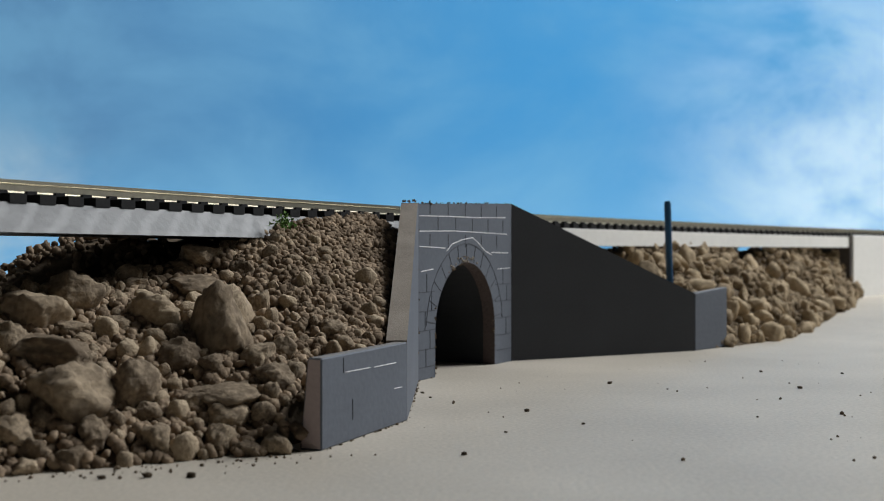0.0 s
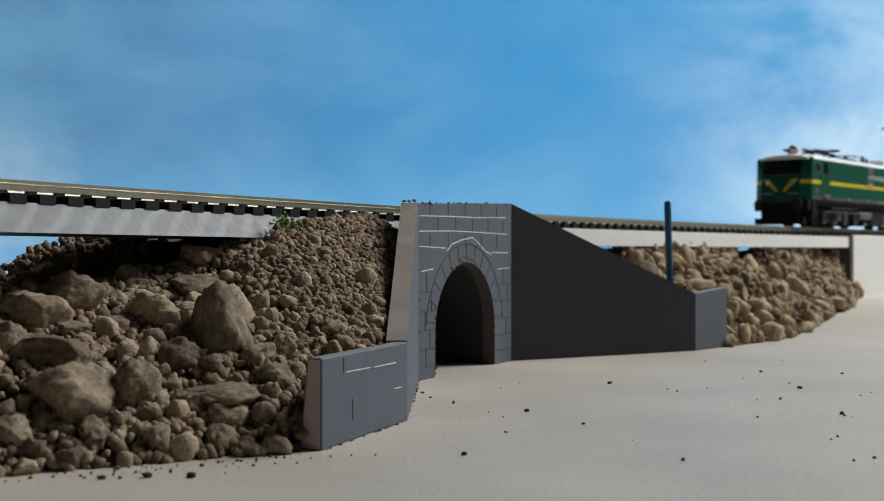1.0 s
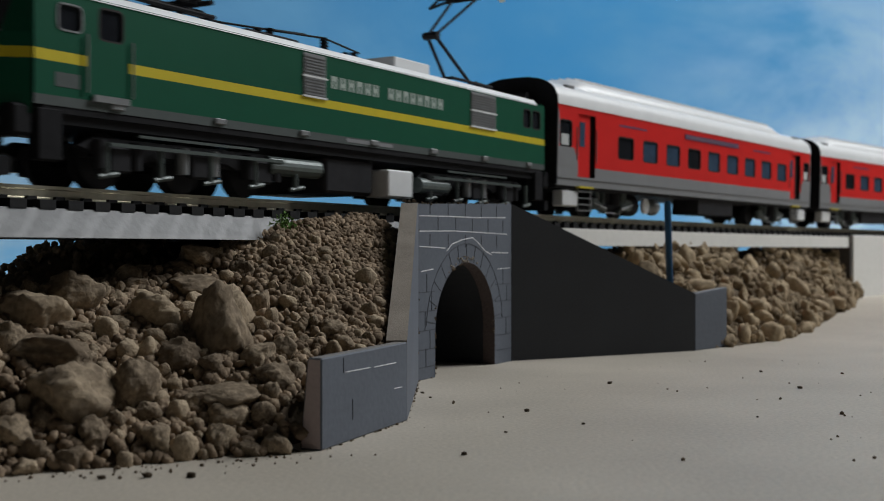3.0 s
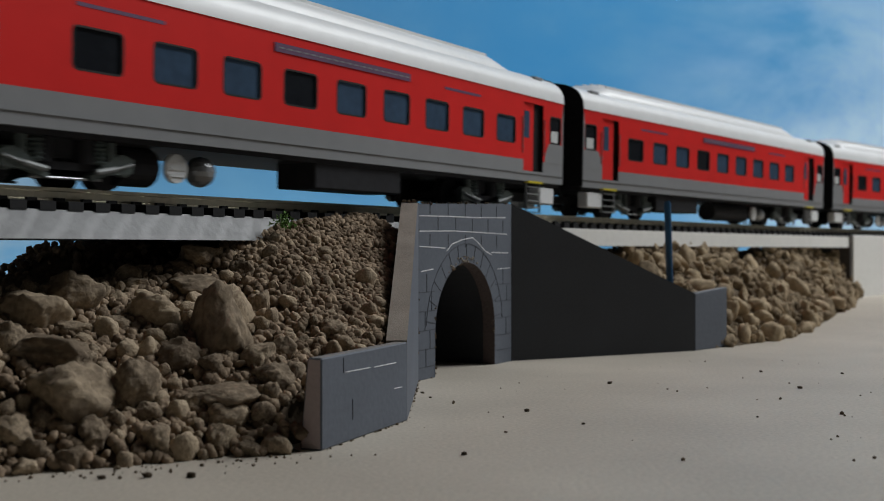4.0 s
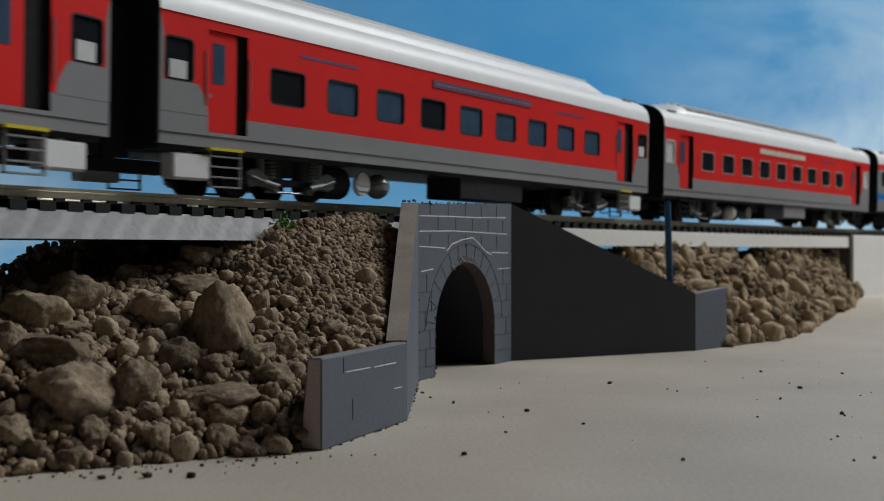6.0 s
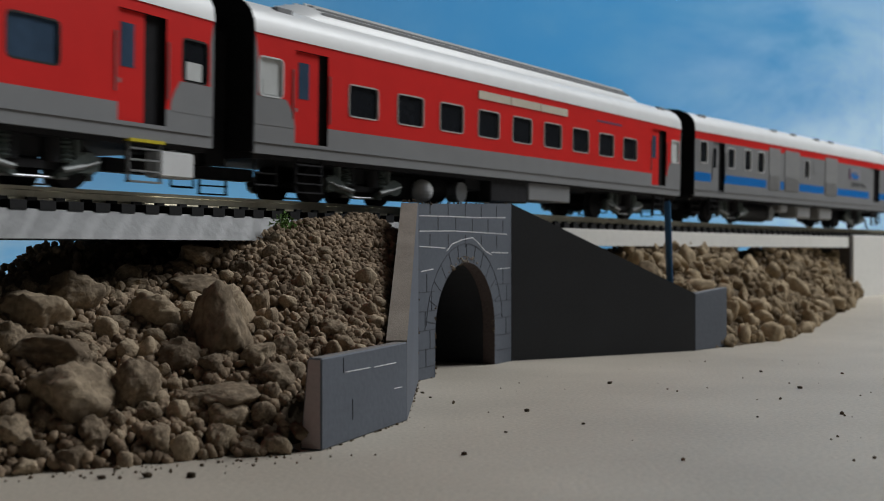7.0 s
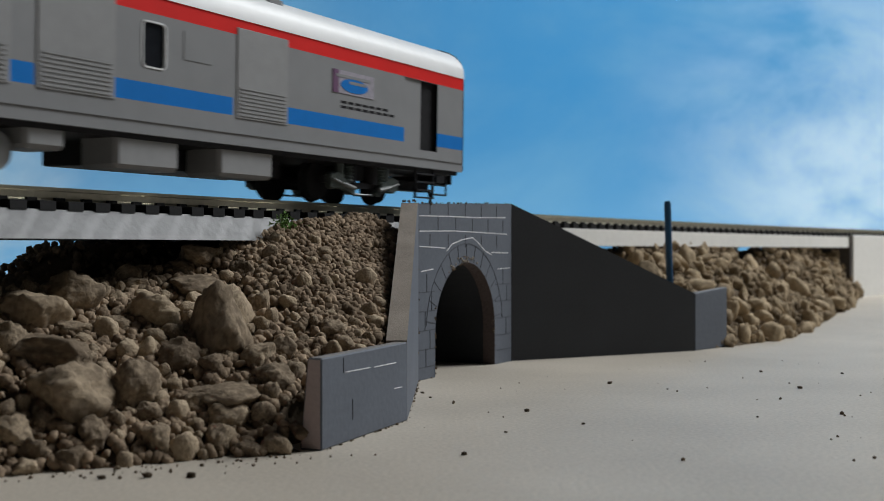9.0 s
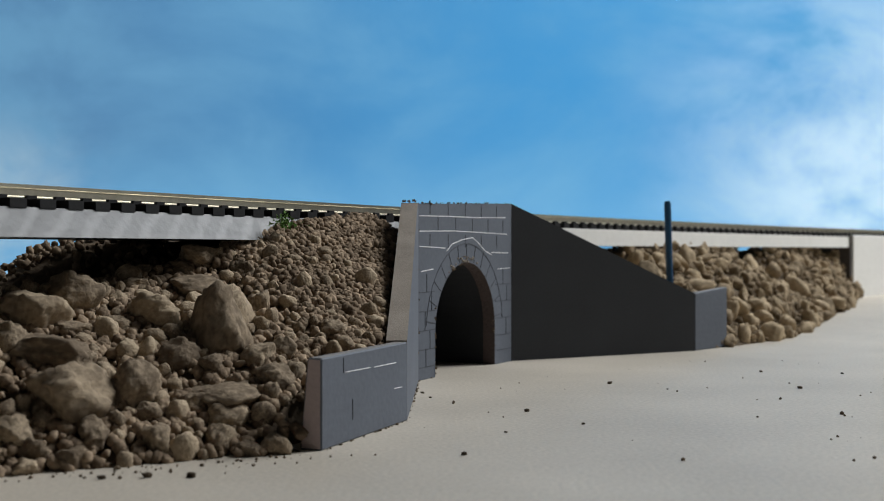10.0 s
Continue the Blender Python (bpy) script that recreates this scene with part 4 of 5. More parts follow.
def underparts(coach, style, fan=49.5):
    def add(name, bm, mat, label=""):
        part(name, bm, mat, coach, label)
    if style == "red":
        long = fan > 0
        add("air_tank", rod(bmesh.new(), (fan - (45 if long else 14), -9, 5.6), (fan - 4, -9, 5.6), 4.4, 22), UNDER, "dark cylindrical tank")
        bm = rod(bmesh.new(), (fan, -13.4, 5.6), (fan, -14.6, 5.6), 3.3, 20)
        for a in (-1.6, 0, 1.6):
            box(bm, fan - 2.5, fan + 2.5, -14.9, -14.5, 5.6 + a - 0.3, 5.6 + a + 0.3)
        add("fan_cover", bm, WHITE, "white round fan cover")
        bm = bmesh.new()
        bmesh.ops.create_uvsphere(bm, u_segments=18, v_segments=10, radius=3.6)
        bmesh.ops.translate(bm, vec=(fan + 9.5, -12.5, 5.4), verts=bm.verts)
        add("tank_cap", bm, STEEL, "dull silver rounded tank cap")
        if long:
            add("battery_box", boxes((-70.5, -29, -17, -6, 3.6, 10.8), bevel=0.4), UNDER)
        else:
            add("battery_box", boxes((-9, 31, -17, -4, 3.2, 10.5), bevel=0.4), UNDER)
    elif style == "pantry":
        bm = rod(bmesh.new(), (-90, -7, 6.0), (-39, -7, 6.0), 4.2, 22)
        add("water_tank", bm, UNDER, "dark cylindrical tank")
        bm = rod(bmesh.new(), (-35.5, -10, 5.6), (-35.5, -14.4, 5.6), 3.2, 20)
        add("fan_cover", bm, STEEL, "round fan cover")
        bm = bmesh.new()
        bmesh.ops.create_uvsphere(bm, u_segments=18, v_segments=10, radius=3.6)
        bmesh.ops.translate(bm, vec=(-55, -12.5, 5.2), verts=bm.verts)
        add("tank_cap", bm, WHITE, "pale rounded tank cap")
        add("battery_box", boxes((-22, 2, -17, -4, 3.2, 10.8), bevel=0.4), UNDER)
        add("equipment_box", boxes((2.4, 33, -17.4, -4, 4.4, 10.8), bevel=0.4), COACH_GREY)
        add("battery_box", boxes((-33, -23.5, -14, 12, 6.4, 10.8), bevel=0.4), UNDER)
    else:
        bm = rod(bmesh.new(), (-70, -9, 5.4), (-39, -9, 5.4), 4.8, 22)
        add("fuel_tank", bm, UNDER, "dark cylindrical tank")
        bm = rod(bmesh.new(), (-37.5, -9.5, 5.2), (-37.5, -14.2, 5.2), 3.8, 20)
        add("fan_cover", bm, STEEL, "round silver fan cover")
        for x, w, z in ((-33, 10, 6.0), (-10, 19, 3.6), (22, 20, 3.6)):
            add("equipment_box", boxes((x, x + w, -17, -6, z, 10.8), bevel=0.9), LOUVRE, "pale grey equipment box")
        add("battery_box", boxes((-2, 60, -5, 15, 5, 10.5), bevel=0.4), UNDER)
    for sx in (-1, 1):
        for sy in (-1, 1):
            x = sx * 113.5
            rails = boxes(*[(x - 5, x + 5, sy * 17.4 - 0.8, sy * 17.4 + 0.8, z, z + 0.4) for z in (9.0, 6.6, 4.2, 1.9)])
            for dx in (-5.2, 4.9):
                box(rails, x + dx, x + dx + 0.35, sy * 17.4 - 0.4, sy * 17.4 + 0.4, 1.9, 10.6)
            add("steps", rails, STEEL if style == "red" else UNDER)
            if style == "red":
                a, b = sorted((sy * 17.0, sy * 18.9))
                add("step_edge", boxes((x - 6, x + 5, a, b, 10.5, 11.2)), YELLOW, "yellow step edge")
                add("equipment_box", boxes((sx * 124 - 6, sx * 124 + 6, sy * 15.5 - 2.2, sy * 15.5 + 2.2, 3.4, 9.4), bevel=0.5), WHITE, "white box")
                add("bracket", boxes((sx * 124 - 1, sx * 124 + 1, sy * 15.5 - 1, sy * 15.5 + 1, 9.2, 12)), STEEL)
            else:
                add("ladder", rods(((sx * 127 - 4, sy * 15, 10.8), (sx * 127 - 4, sy * 15, 3.5), 0.3), ((sx * 127 + 4, sy * 15, 10.8), (sx * 127 + 4, sy * 15, 3.5), 0.3),
                                   ((sx * 127 - 4, sy * 15, 3.5), (sx * 127 + 4, sy * 15, 3.5), 0.3), ((sx * 127 - 4, sy * 15, 6.5), (sx * 127 + 4, sy * 15, 6.5), 0.3)), UNDER)
        add("coupler", boxes((min(sx * 118, sx * 142), max(sx * 118, sx * 142), -2, 2, 5.0, 8.2)), UNDER)
    mates = coach_bogie(coach, -86, None)
    coach_bogie(coach, 86, mates)


def swoosh(coach, sx, mat):
    for sy in (-1, 1):
        bm = bmesh.new()
        a, b = sy * (HALF - 0.1), sy * (HALF + 0.08)
        prism(bm, [(sx * x, h) for x, h in ((135.0, 18.2), (120.2, 18.2), (120.6, 20.5), (122.0, 23.2), (123.6, 25.2), (135.0, 25.2))], a, b)
        prism(bm, [(sx * x, h) for x, h in ((135.0, 25.2), (134.0, 25.2), (134.0, 35.2), (134.6, 38.4), (135.0, 40.0))], a, b)
        part("end_panel", bm, mat, coach, "grey curved end panel")


def red_coach(style, shift=0.0, fan=49.5, starts=(-99.0, -76.8, -55.1, -33.4, -11.8, 9.9, 31.6, 53.3, 75.0)):
    coach = empty("passenger_coach", pose(0, 0, 0), label="red and grey passenger coach with a silver roof on the rails", category="coach", group="coaches")
    wins = [(x + shift, x + shift + 12.9, 23.6, 32.1) for x in starts]
    vest = [(-133.4, -125.0, 25.4, 34.9), (124.4, 133.0, 25.4, 34.9)]
    doors = [(-120.2, -107.2, 14.6, 38.2), (104.0, 118.9, 14.6, 38.2)]
    band = 18.4 if style == "red" else 19.3
    coach_shell(coach, wins + vest + doors, lambda x, h: 1 if h < band else 0, [RED, COACH_GREY], True)
    rng = random.Random(len(style))
    for i, w in enumerate(wins):
        pane(coach, *w, rng.choice([GLASS_D, GLASS_B, GLASS_B]) if style == "red" else GLASS_D, SILVER if style == "pantry" else None)
    for v in vest:
        pane(coach, *v, GLASS_D if style == "red" else GLASS_W, None if style == "red" else WHITE)
        for sy in (-1, 1):
            a, b = sorted((sy * (HALF - 0.5), sy * (HALF - 0.35)))
            part("frosted_pane", boxes((v[0] + 1.6, v[1] - 1.6, a, b, v[2] + 0.5, v[2] + (4.6 if style == "red" else 4.0))), GLASS_W, coach, "frosted white lower pane")
    door(coach, -120.2, -110.4, 14.6, 38.2, RED, GLASS_B, -107.2)
    door(coach, 104.0, 112.6, 14.6, 38.2, RED, GLASS_B, 118.9)
    if style == "pantry":
        # grey strips between the ribs of the raised roof
        for y in (-13.2, -11.6, -8.75, -5.25, -1.75, 1.75, 5.25, 8.75):
            c = (abs(y) / (HALF - 3.4)) ** (1 / 0.75)
            z = EAVE + 4.6 + (CREST - 1.8 - EAVE) * (1 - c * c) ** 0.4
            part("roof_strip", boxes((-104, 91, y - 0.35, y + 0.35, z - 0.6, z + 0.35)), COACH_GREY, coach)
    swoosh(coach, -1, COACH_GREY)
    swoosh(coach, 1, COACH_GREY)
    if style == "red":
        part("name_board", boxes((-27.6 + shift, 32.5 + shift, -HALF - 0.3, -HALF + 0.1, 36.0, 38.2)), PURPLE, coach, "dark purple name board with unreadable writing")
        for x in np.arange(-26, 30, 3.1):
            part("writing", boxes((x + shift, x + shift + 2.2, -HALF - 0.36, -HALF - 0.28, 36.9, 37.3)), COACH_GREY, coach)
        part("writing", boxes((-88, -64, -HALF - 0.08, -HALF + 0.1, 36.2, 37.0)), PURPLE, coach)
        part("writing", boxes((52, 74, -HALF - 0.08, -HALF + 0.1, 36.2, 37.0)), PURPLE, coach)
    else:
        for x in (-32.9, -12.6, 7.7):
            part("name_board", boxes((x, x + 19.8, -HALF - 0.3, -HALF + 0.1, 35.6, 38.2)), CREAM, coach, "cream name board")
        part("writing", boxes((52, 74, -HALF - 0.08, -HALF + 0.1, 36.2, 37.0)), PURPLE, coach)
    underparts(coach, style, fan)
    return coach


def generator_car():
    car = empty("generator_car", pose(0, 0, 0), label="grey power car with red roofline and blue band", category="coach", group="coaches")
    wins = [(-100.4, -93.0, 25.6, 34.9), (-81.6, -74.0, 25.6, 35.4), (-66.0, -58.2, 25.4, 35.4), (-4.4, 2.4, 25.4, 35.0)]
    vest = [(-130.0, -122.4, 26.5, 36.2)]
    doors = [(-116.4, -104.0, 13.4, 36.8), (100.0, 119.0, 16.2, 36.8)]
    blue = [(-136, -118.4), (-104.0, -55), (-39, -32.4), (-13.2, 24.6), (43.5, 100), (119.0, 136)]

    def pick(x, h):
        if h > 36.9:
            return 2
        if 17.9 < h < 22 and any(a < x < b for a, b in blue):
            return 3
        return 0
    coach_shell(car, wins + vest + doors + [(a, b, 30.0, 30.0) for a, b in blue], pick, [COACH_GREY, COACH_GREY, RED, SKYBLUE], False)
    for w in wins + vest:
        pane(car, *w, GLASS_D, WHITE, "dark window in a pale frame")
    door(car, -116.4, -109.0, 13.4, 36.8, COACH_GREY, GLASS_D, -104.0)
    for sy in (-1, 1):
        a, b = sorted((sy * (HALF - 1.0), sy * (HALF - 0.6)))
        part("sliding_door", boxes((100.0, 110.0, a, b, 16.2, 36.8)), COACH_GREY, car)
    for x0, x1 in ((-52.4, -38.0), (-31.8, -12.2), (25.8, 45.0)):
        for sy in (-1, 1):
            a, b = sorted((sy * (HALF - 0.05), sy * (HALF + 0.3)))
            sh = part("louvre_panel", boxes((x0, x1, a, b, 17.4, 38.6), bevel=0.1), LOUVRE, car, "ribbed light grey louvre panel")
            for z in np.arange(18.0, 24.5, 0.9):
                a, b = sorted((sy * (HALF + 0.25), sy * (HALF + 0.5)))
                part("slat", boxes((x0 + 1, x1 - 1, a, b, z, z + 0.42)), LOUVRE, sh)
    y = -HALF
    part("plate", boxes((8, 17, y - 0.15, y + 0.1, 28.5, 34.8)), COACH_GREY, car, "plain grey plate")
    logo = part("sign_plate", boxes((64.5, 83.5, y - 0.2, y + 0.1, 28.2, 34.3)), PALE_SIGN, car, "pale sign plate with a blue emblem")
    part("sign_edge", boxes((64.1, 66.7, y - 0.24, y + 0.05, 28.2, 34.3)), PURPLE, logo)
    bm = bmesh.new()
    prism(bm, [(67.5 + 6.5 * math.cos(a) + 6.5, 30.6 + 1.9 * math.sin(a)) for a in np.linspace(0, 6.1, 16)], y - 0.3, y - 0.18)
    part("emblem", bm, SKYBLUE, logo, "blue oval emblem")
    part("emblem", boxes((65.5, 81.5, y - 0.32, y - 0.18, 32.4, 33.2), (71.5, 79.5, y - 0.33, y - 0.18, 31.0, 31.8)), COACH_GREY, logo)
    for z, n in ((25.6, 7), (24.3, 8)):
        for i in range(n):
            part("writing", boxes((68 + i * 3.4, 70.7 + i * 3.4, y - 0.06, y + 0.1, z, z + 0.7)), BLACK, car)
    underparts(car, "gen")
    bm = rods(((138, -3, 6), (141, -3, 5), 0.5), ((141, -3, 5), (142, -3, 1.5), 0.5), ((142, -3, 1.5), (144.5, -3, 0.4), 0.5))
    part("hose", bm, BLACK, car, "black hanging hose")
    return car


def locomotive():
    """x = 0 at its rear end wall; the front reaches x = -232."""
    loco = empty("locomotive", pose(0, 0, 0), label="green electric locomotive with a yellow stripe and white roof", category="locomotive")
    H, B, E = 16.4, 15.6, 38.6
    F = -219.0
    wins = [(-213.4, -207.4, 31.0, 36.2), (-202.8, -196.5, 30.5, 37.0), (-15.9, -10.6, 29.8, 36.0), (-9.2, -3.4, 29.8, 36.0)]
    hs = breaks(B, E, [(24.4, 26.6), (17.6, 17.6)] + [(w[2], w[3]) for w in wins])
    xs = breaks(F, 0, [(w[0], w[1]) for w in wins])

    def pick(x, h):
        if any(w[0] < x < w[1] and w[2] < h < w[3] for w in wins):
            return None
        return 1 if 24.4 < h < 26.6 else (2 if h < 17.6 else 0)
    for y in (-H, H):
        bm = bmesh.new()
        side_wall(bm, y, xs, hs, pick)
        part("body_side", bm, [GREEN, YELLOW, SOLE], loco)
    part("interior", boxes((F + 1, -1, -H + 1.2, H - 1.2, B + 0.2, E - 0.2)), BLACK, loco)
    for w in wins:
        pane(loco, *w, GLASS_D, STEEL if w[0] < -205 else None, y=H)
    # cab ends: a flat lower part and a raked windscreen part, narrowing to the front
    for sx, x0 in ((-1, F), (1, 0.0)):
        ys = [(-H, 0.0), (-H + 5.0, 3.4), (H - 5.0, 3.4), (H, 0.0)]
        bm = bmesh.new()
        lev = [(B - 2, 1.5), (17.6, 1.7), (24.4, 1.3), (26.6, 1.0), (29.5, 0.6), (E + 0.8, -3.4)]
        rings = [[bm.verts.new((x0 + sx * (d + (k if d > 0 else k * 0.4)), y, z)) for y, d in ys] for z, k in lev]
        for j, (a, b) in enumerate(zip(rings, rings[1:])):
            for i in range(3):
                f = bm.faces.new((a[i], a[i + 1], b[i + 1], b[i]))
                f.material_index = 1 if j == 2 and i != 1 else (2 if j == 4 and i == 1 else 0)
        bm.faces.new(rings[0])
        bm.faces.new(rings[-1])
        part("cab_front", bm, [GREEN, YELLOW, GLASS_D], loco, "dark green cab front with a wide windscreen")
        xf = x0 + sx * 4.9
        bm = bmesh.new()
        for s2 in (-1, 1):
            pts = [(s2 * 10.5, 27.0), (s2 * 6.8, 27.0), (s2 * 1.0, 20.0), (s2 * 2.8, 20.0)]
            prism(bm, pts, xf - 0.35, xf + 0.35, axis="x")
        part("chevron", bm, YELLOW, loco, "yellow V stripe")
        part("windscreen_bar", boxes((xf - 0.3, xf + 0.3, -12.5, 12.5, 29.3, 29.7)), SOLE, loco)
        for y in (-7.5, 7.5):
            part("writing", boxes((xf - 0.4, xf + 0.4, y - 3, y + 3, 18.4, 19.2)), STEEL, loco)
            bm = rod(bmesh.new(), (xf - 0.3 * sx, y, 24.8), (xf + 0.9 * sx, y, 24.8), 1.1, 12)
            part("marker_light", bm, LENS if y > 0 else STEEL, loco)
        bm = boxes((min(x0, x0 + sx * 4.6), max(x0, x0 + sx * 4.6), -16, 16, 9.2, 15.4), bevel=0.6)
        part("buffer_beam", bm, BLACK, loco)
        for y in (-11.2, 11.2):
            bm = rod(bmesh.new(), (x0 + sx * 4, y, 12.6), (x0 + sx * 8.0, y, 12.6), 1.6, 14)
            rod(bm, (x0 + sx * 8.0, y, 12.6), (x0 + sx * 9.0, y, 12.6), 2.9, 20)
            part("buffer", bm, UNDER, loco)
        bm = boxes((min(x0 + sx * 4, x0 + sx * 7), max(x0 + sx * 4, x0 + sx * 7), -14.5, 14.5, 1.4, 5.0), (min(x0 + sx * 3, x0 + sx * 6), max(x0 + sx * 3, x0 + sx * 6), -11, 11, 4.8, 9.4))
        part("cowcatcher", bm, BLACK, loco)
        part("cab_step", boxes((min(x0 - sx * 1, x0 - sx * 7), max(x0 - sx * 1, x0 - sx * 7), -16.4, -13, 4.6, 15.0), bevel=0.3), BLACK, loco)
    # white handrail and door step on the viewer's side
    part("cab_door", boxes((-205.6, -195.0, -H - 0.12, -H + 0.1, 18.2, 30.2)), GREEN, loco)
    part("door_step", boxes((-204.8, -195.4, -H - 1.0, -H, 17.4, 18.8)), STEEL, loco)
    for x in (-206.3, -194.2):
        part("handrail", rods(((x, -H - 0.6, 19), (x, -H - 0.6, 31), 0.25)), STEEL, loco)
    part("number_panel", boxes((-214, -208, -H - 0.08, -H + 0.1, 19.5, 22.4)), SOLE, loco)
    for x0, x1 in ((-136.5, -127.3), (-52.0, -36.0)):
        g = part("louvre_grille", boxes((x0, x1, -H - 0.25, -H + 0.1, 26.7, 37.8)), COACH_GREY, loco, "grey louvre grille")
        for z in np.arange(27.2, 37.4, 0.8):
            part("slat", boxes((x0 + 0.3, x1 - 0.3, -H - 0.5, -H - 0.2, z, z + 0.35)), STEEL, g)
        part("grille_sill", boxes((x0 - 0.4, x1 + 0.4, -H - 0.55, -H, 26.4, 26.9), (x0 - 0.4, x1 + 0.4, -H - 0.55, -H, 31.6, 32.1)), WHITE, loco)
    for i in range(15):
        if i != 6:
            x = -124.7 + i * 3.8
            part("lettering", boxes((x, x + 0.9, -H - 0.1, -H + 0.1, 29.9, 33.2), (x + 1.7, x + 2.6, -H - 0.1, -H + 0.1, 29.9, 33.2), (x + 0.8, x + 1.8, -H - 0.1, -H + 0.1, (31.9, 30.6, 31.2)[i % 3], (33.2, 31.6, 32.2)[i % 3])), PALE, loco, "pale painted letter bar")
    for i in range(7):
        x = -200 + i * 31
        part("lifting_lug", boxes((x, x + 3.5, -H - 0.7, -H, 16.2, 17.6), bevel=0.2), STEEL, loco)
    part("writing", boxes((-118, -96, -H - 0.1, -H + 0.1, 16.2, 17.2)), COACH_GREY, loco)
    # roof with sloping eaves
    bm = bmesh.new()
    prof = [(-H - 0.2, E - 0.4), (-H + 1.2, E + 1.5), (-H + 5, E + 2.7), (0, E + 3.3), (H - 5, E + 2.7), (H - 1.2, E + 1.5), (H + 0.2, E - 0.4)]
    cap = [(y * 0.88, max(z - 0.9, E - 0.4)) for y, z in prof]
    rings = loft(bm, lambda i: cap if i in (0, 3) else prof, [F - 0.4, F + 6, -6, 0.4])
    bm.faces.new(rings[0])
    bm.faces.new(rings[-1][::-1])
    for f in bm.faces:
        f.smooth = False
    part("roof", bm, ROOF, loco)
    top = E + 3.2
    part("roof_box", boxes((-80, -60, -6, 6, top - 1, top + 4.2), bevel=0.4), ROOF, loco, "pale grey roof box")
    part("headlight", boxes((F + 11, F + 17, -3.0, 3.0, top - 1.5, top + 4.8), bevel=0.8), ROOF, loco, "white twin headlight housing")
    part("horn", rods(((F + 11, -1.5, top + 4.0), (F + 6.5, -1.5, top + 4.4), 0.9), ((F + 11, 2.5, top + 2.4), (F + 6, 2.5, top + 2.6), 0.9), ((F + 24, -3, top - 0.6), (F + 24, -3, top + 3.6), 0.9)), BLACK, loco)
    for i, (x, h) in enumerate(((-190, 2.6), (-165, 3.0), (-148, 3.8), (-140, 2.4), (-132, 4.4), (-124, 3.0), (-112, 4.8), (-98, 3.0), (-90, 4.2), (-28, 3.0), (-20, 3.8), (-12, 3.2))):
        bm = rods(((x, -4 + 3 * (i % 3), top - 0.8), (x, -4 + 3 * (i % 3), top + h), 0.8))
        for z in np.arange(0.3, h, 0.9):
            rod(bm, (x, -4 + 3 * (i % 3), top + z), (x, -4 + 3 * (i % 3), top + z + 0.4), 1.25, 10)
        part("insulator", bm, BLACK, loco)
    part("roof_cable", rods(((-190, -4, top + 2.6), (-148, 2, top + 3.6), 0.3), ((-148, 2, top + 3.6), (-112, -4, top + 4.6), 0.3), ((-112, -4, top + 4.6), (-90, 0, top + 4), 0.3), ((-132, 0, top + 4.2), (-118, -2, top + 4.8), 0.4)), BLACK, loco)
    part("roof_gear", boxes((-145, -124, -5, 5, top - 1, top + 2.0), (-118, -104, -4, 6, top - 1, top + 1.6), bevel=0.4), UNDER, loco)
    # folded pantograph near the front, raised one near the rear
    z = top + 1.6
    part("pantograph_base", rods(((-196, -8, z), (-160, -8, z), 0.5), ((-196, 8, z), (-160, 8, z), 0.5), ((-196, -8, z), (-196, 8, z), 0.5), ((-160, -8, z), (-160, 8, z), 0.5)), BLACK, loco)
    part("pantograph", rods(((-162, -6, z + 1), (-196, 0, z + 2.6), 0.5), ((-162, 6, z + 1), (-196, 0, z + 2.6), 0.5), ((-166, -9, z + 3.2), (-166, 9, z + 3.2), 0.7), ((-162, -9, z + 3.2), (-162, 9, z + 3.2), 0.7), ((-190, -5, z + 2.4), (-164, -6, z + 3.0), 0.4)), BLACK, loco)
    part("pantograph_base", rods(((-48, -7, z), (-22, -7, z), 0.5), ((-48, 7, z), (-22, 7, z), 0.5), ((-48, -7, z), (-48, 7, z), 0.5), ((-22, -7, z), (-22, 7, z), 0.5)), BLACK, loco)
    part("pantograph", rods(((-32, -4.5, z), (-50, -1.5, 57.5), 0.6), ((-32, 4.5, z), (-50, 1.5, 57.5), 0.6), ((-50, -2.8, 57.5), (-50, 2.8, 57.5), 1.3), ((-50, -1.5, 57.5), (-29, -5.0, 73.0), 0.5), ((-50, 1.5, 57.5), (-29, 5.0, 73.0), 0.5), ((-29, -5, 73), (-29, 5, 73), 0.5)), UNDER, loco, "dark raised pantograph arms")
    part("collector", rods(((-31, -9, 74.0), (-31, 9, 74.0), 0.7), ((-26, -9, 74.0), (-26, 9, 74.0), 0.7), ((-31, -9, 74), (-28.5, -14.5, 71.8), 0.5), ((-26, -9, 74), (-28.5, -14.5, 71.8), 0.5), ((-31, 9, 74), (-28.5, 14.5, 71.8), 0.5), ((-26, 9, 74), (-28.5, 14.5, 71.8), 0.5)), UNDER, loco)
    bm = bmesh.new()
    bmesh.ops.create_icosphere(bm, subdivisions=2, radius=1.3)
    bmesh.ops.translate(bm, vec=(-28.5, -14.6, 72.0), verts=bm.verts)
    part("collector_tip", bm, LENS, loco, "shiny silver tip")
    # underframe and bogies with three axles each
    part("underframe", boxes((F, 0, -H + 1.2, H - 1.2, 12.2, B + 0.4), (F + 2, -2, -H + 0.2, H - 0.2, 14.2, B + 0.1)), BLACK, loco)
    part("transformer_tank", boxes((-124, -102, -14, 14, 2.2, 12.2), bevel=0.8), UNDER, loco)
    part("equipment_box", boxes((-99, -86, -17.0, -9, 2.0, 10.0), bevel=0.5), WHITE, loco, "white equipment box")
    for x0, x1, z in ((-148, -128, 8), (-80, -64, 6.4)):
        part("air_tank", rods(((x0, -14, z), (x1, -14, z), 2.4), n=16), STEEL_D, loco)
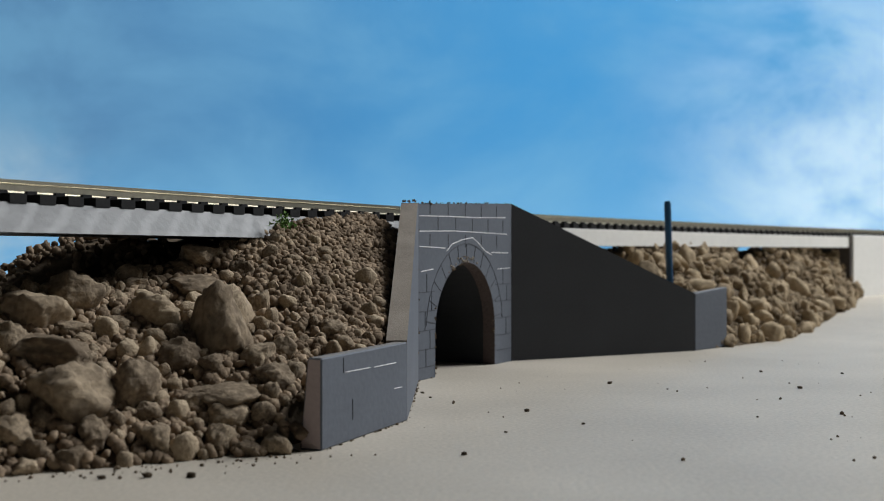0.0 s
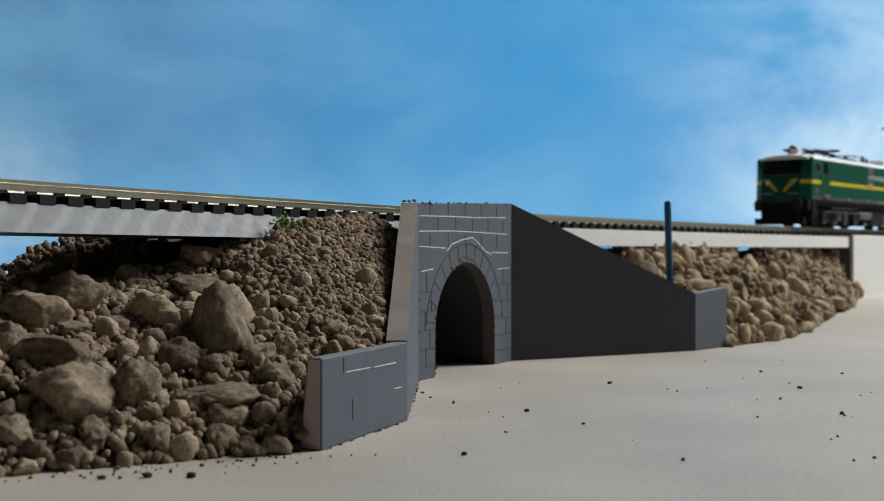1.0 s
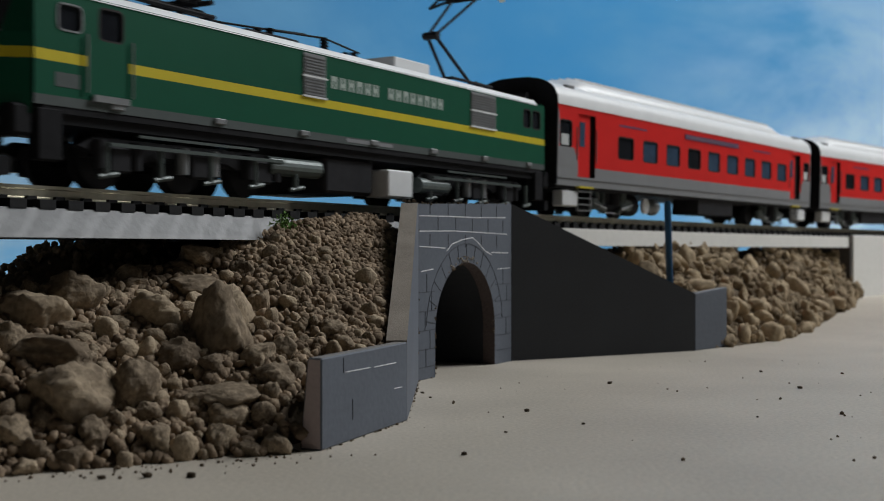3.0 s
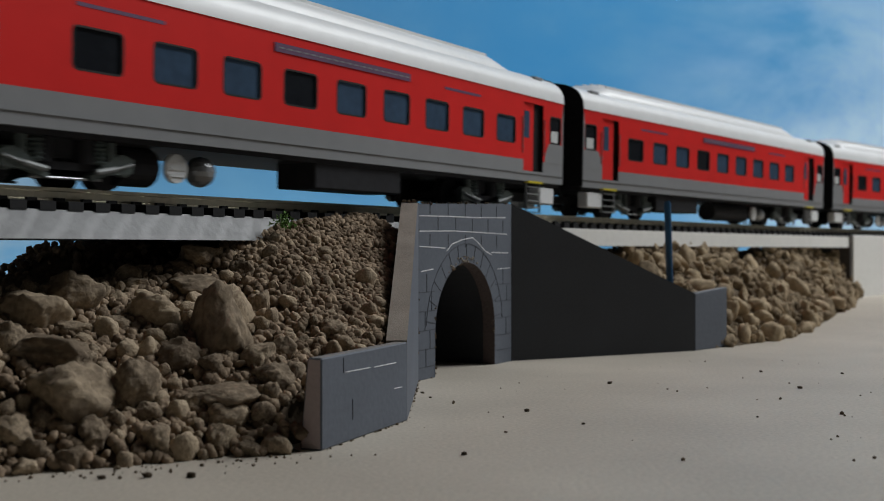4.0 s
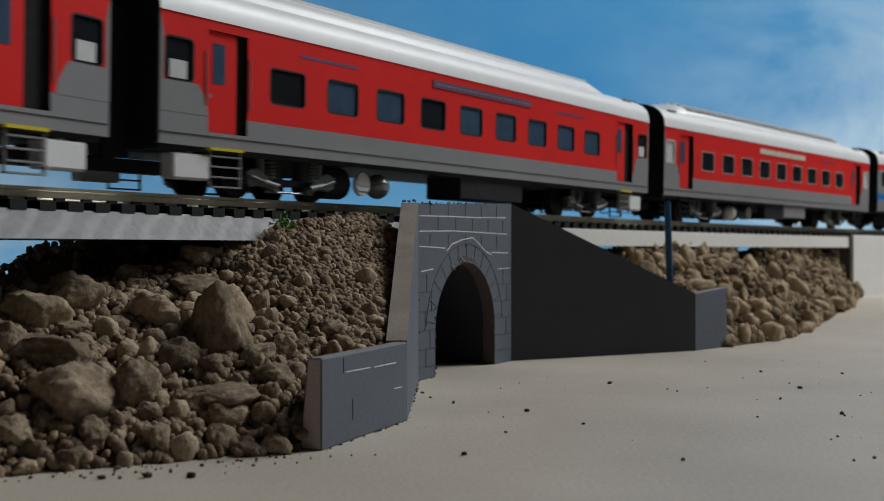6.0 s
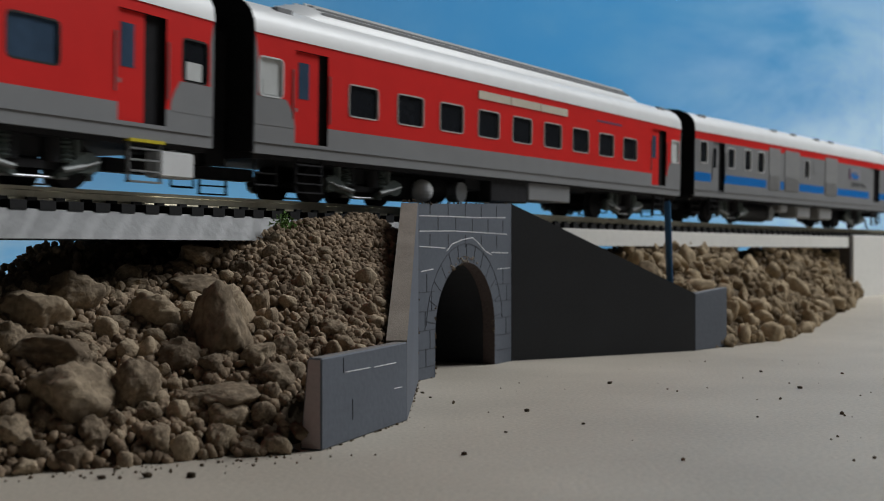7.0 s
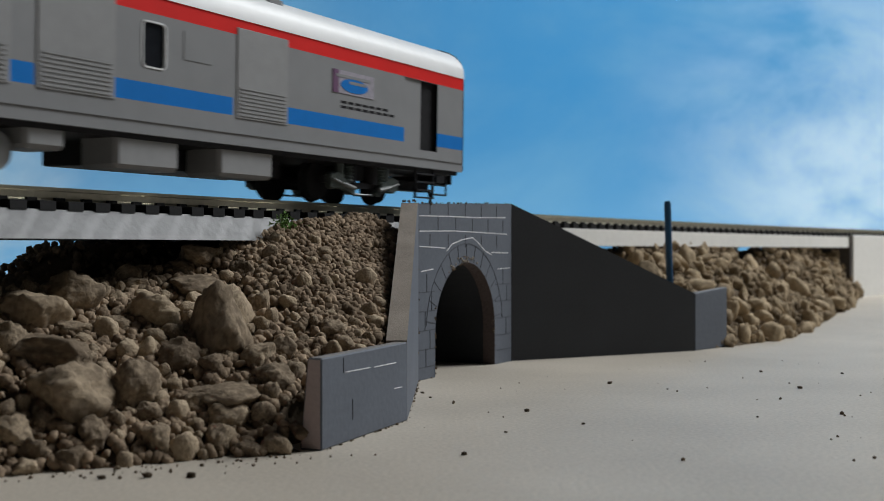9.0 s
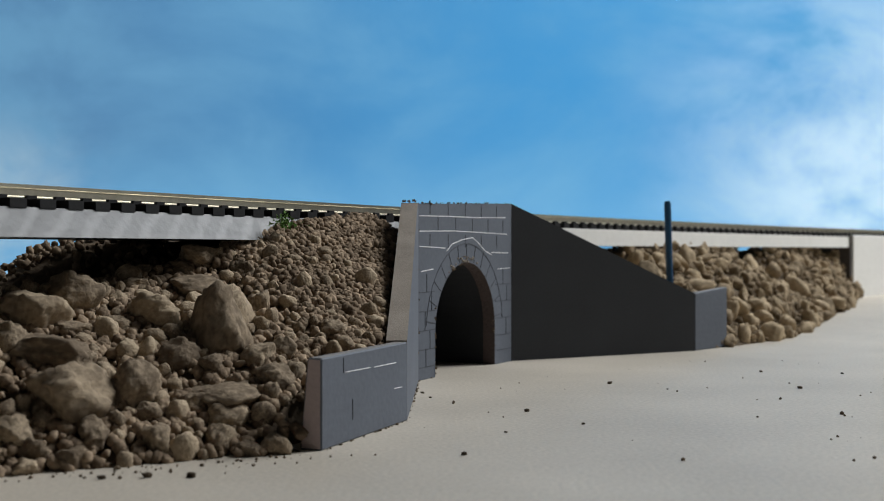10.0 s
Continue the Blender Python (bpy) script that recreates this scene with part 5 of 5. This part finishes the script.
    for c in (-172, -46):
        for dx in (-24, 0, 22):
            wheelset(loco, c + dx, 6.1)
        bm = bmesh.new()
        for y in (-12.8, 12.8):
            prism(bm, [(c - 34, 8.5), (c - 30, 10.6), (c + 30, 10.6), (c + 34, 8.5), (c + 30, 7.2), (c + 14, 6.0), (c + 10, 7.4), (c - 12, 7.4), (c - 16, 6.0), (c - 30, 7.2)], y - 1, y + 1)
        box(bm, c - 30, c + 30, -12, 12, 6.5, 9.5)
        part("bogie_frame", bm, UNDER, loco)
        for dx in (-24, 0, 22):
            for y in (-14.2, 14.2):
                part("axle_box", boxes((c + dx - 3, c + dx + 3, y - 1.2, y + 1.2, 3.2, 8.8), bevel=0.5), UNDER, loco)
                bm = bmesh.new()
                for e in (-5.0, 5.0):
                    rod(bm, (c + dx + e, y, 4.0), (c + dx + e, y, 10.0), 1.5, 12)
                part("spring", bm, STEEL if (dx == 0 or y > 0) else UNDER, loco)
        for x in np.arange(c - 30, c + 34, 15.5):
            part("brake_gear", rods(((x, -15.2, 2.2), (x + 5, -15.2, 3.0), 0.6), ((x + 2, -15.2, 2.4), (x + 2, -15.2, 9.5), 0.7)), STEEL_D, loco)
        part("sand_pipe", boxes((c - 28, c + 28, -16.6, -15.9, 8.6, 9.4), (c - 20, c + 18, -16.6, -15.9, 11.0, 11.6)), STEEL_D, loco)
    return loco


# ---- movement ----
RUN = [(0.0, 796.4), (0.5, 662.5), (1.0, 546.8), (1.5, 420.2), (2.0, 297.2), (2.5, 172.4), (2.7, 119.2), (3.25, -27.0), (3.8, -172.5), (4.0, -225.0), (4.5, -355.5), (5.0, -477.3), (5.5, -602.5), (5.7, -652.5), (6.25, -791.0), (6.8, -929.5), (7.0, -980.0), (7.5, -1112.0), (8.0, -1217.5), (8.3, -1281.5), (8.5, -1326.0), (8.7, -1371.0), (9.0, -1439.5), (9.5, -1560.0), (10.0, -1675.0)]
PITCH = 286.7
# slope of the near end of the track, which gives way under the train: seconds and fall along the line
GIVE = [(0.0, -0.00435), (2.0, -0.00435), (2.5, -0.0035), (2.7, -0.0014), (3.25, 0.0012), (3.8, 0.0019), (9.3, 0.0019), (9.7, 0.0014), (10.0, 0.0004)]


def sink(s, t):
    g = np.interp(t, [a for a, _ in GIVE], [b for _, b in GIVE])
    return -g * max(-s, 0)


def ride(s, half, t, lean):
    """Pose of a vehicle whose middle is at s, with bogies half its length apart."""
    xa, ya = on_track(s - half)
    xb, yb = on_track(s + half)
    za, zb = RAIL_TOP + 0.5 + sink(s - half, t), RAIL_TOP + 0.5 + sink(s + half, t)
    turn = math.degrees(math.atan2(yb - ya, xb - xa))
    tip = -math.degrees(math.atan2(zb - za, 2 * half))
    return pose((xa + xb) / 2000, (ya + yb) / 2000, (za + zb) / 2000, lean, tip, turn)


def motions():
    for i, car in enumerate(TRAIN):
        rise = 0.0009 if car.name == "generator_car" else 0.0
        walk(car, [(t, ride(s + (i + 0.5) * PITCH, 86, t, 1.0) @ pose(0, 0, rise)) for t, s in RUN])
    walk(LOCO, [(t, ride(s - 110, 63, t, 0.2) @ Matrix.Translation((0.11, -0.0008, 0))) for t, s in RUN])
    walk(TRACKS[0], [(t, spot(0, 0, RAIL_TOP) @ pose(0, 0, 0, 0, -math.degrees(g), 0)) for t, g in GIVE])


# ---- build ----
room()
sky_sheet()
underpass()
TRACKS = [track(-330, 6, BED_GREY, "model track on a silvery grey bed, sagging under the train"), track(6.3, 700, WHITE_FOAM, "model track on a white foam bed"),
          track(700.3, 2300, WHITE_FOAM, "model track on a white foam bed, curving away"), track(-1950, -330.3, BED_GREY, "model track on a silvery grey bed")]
supports()
near_heap()
far_heap()
crumbs()
TRAIN = [red_coach("red", 0.0, -56.0, (-88.7, -67.0, -45.3, -23.6, -2.0, 19.7, 41.5, 63.2, 85.0)), red_coach("red", 0.0, 43.5), red_coach("red", 0.0, -56.0), red_coach("pantry", 0.6), generator_car()]
LOCO = locomotive()
motions()
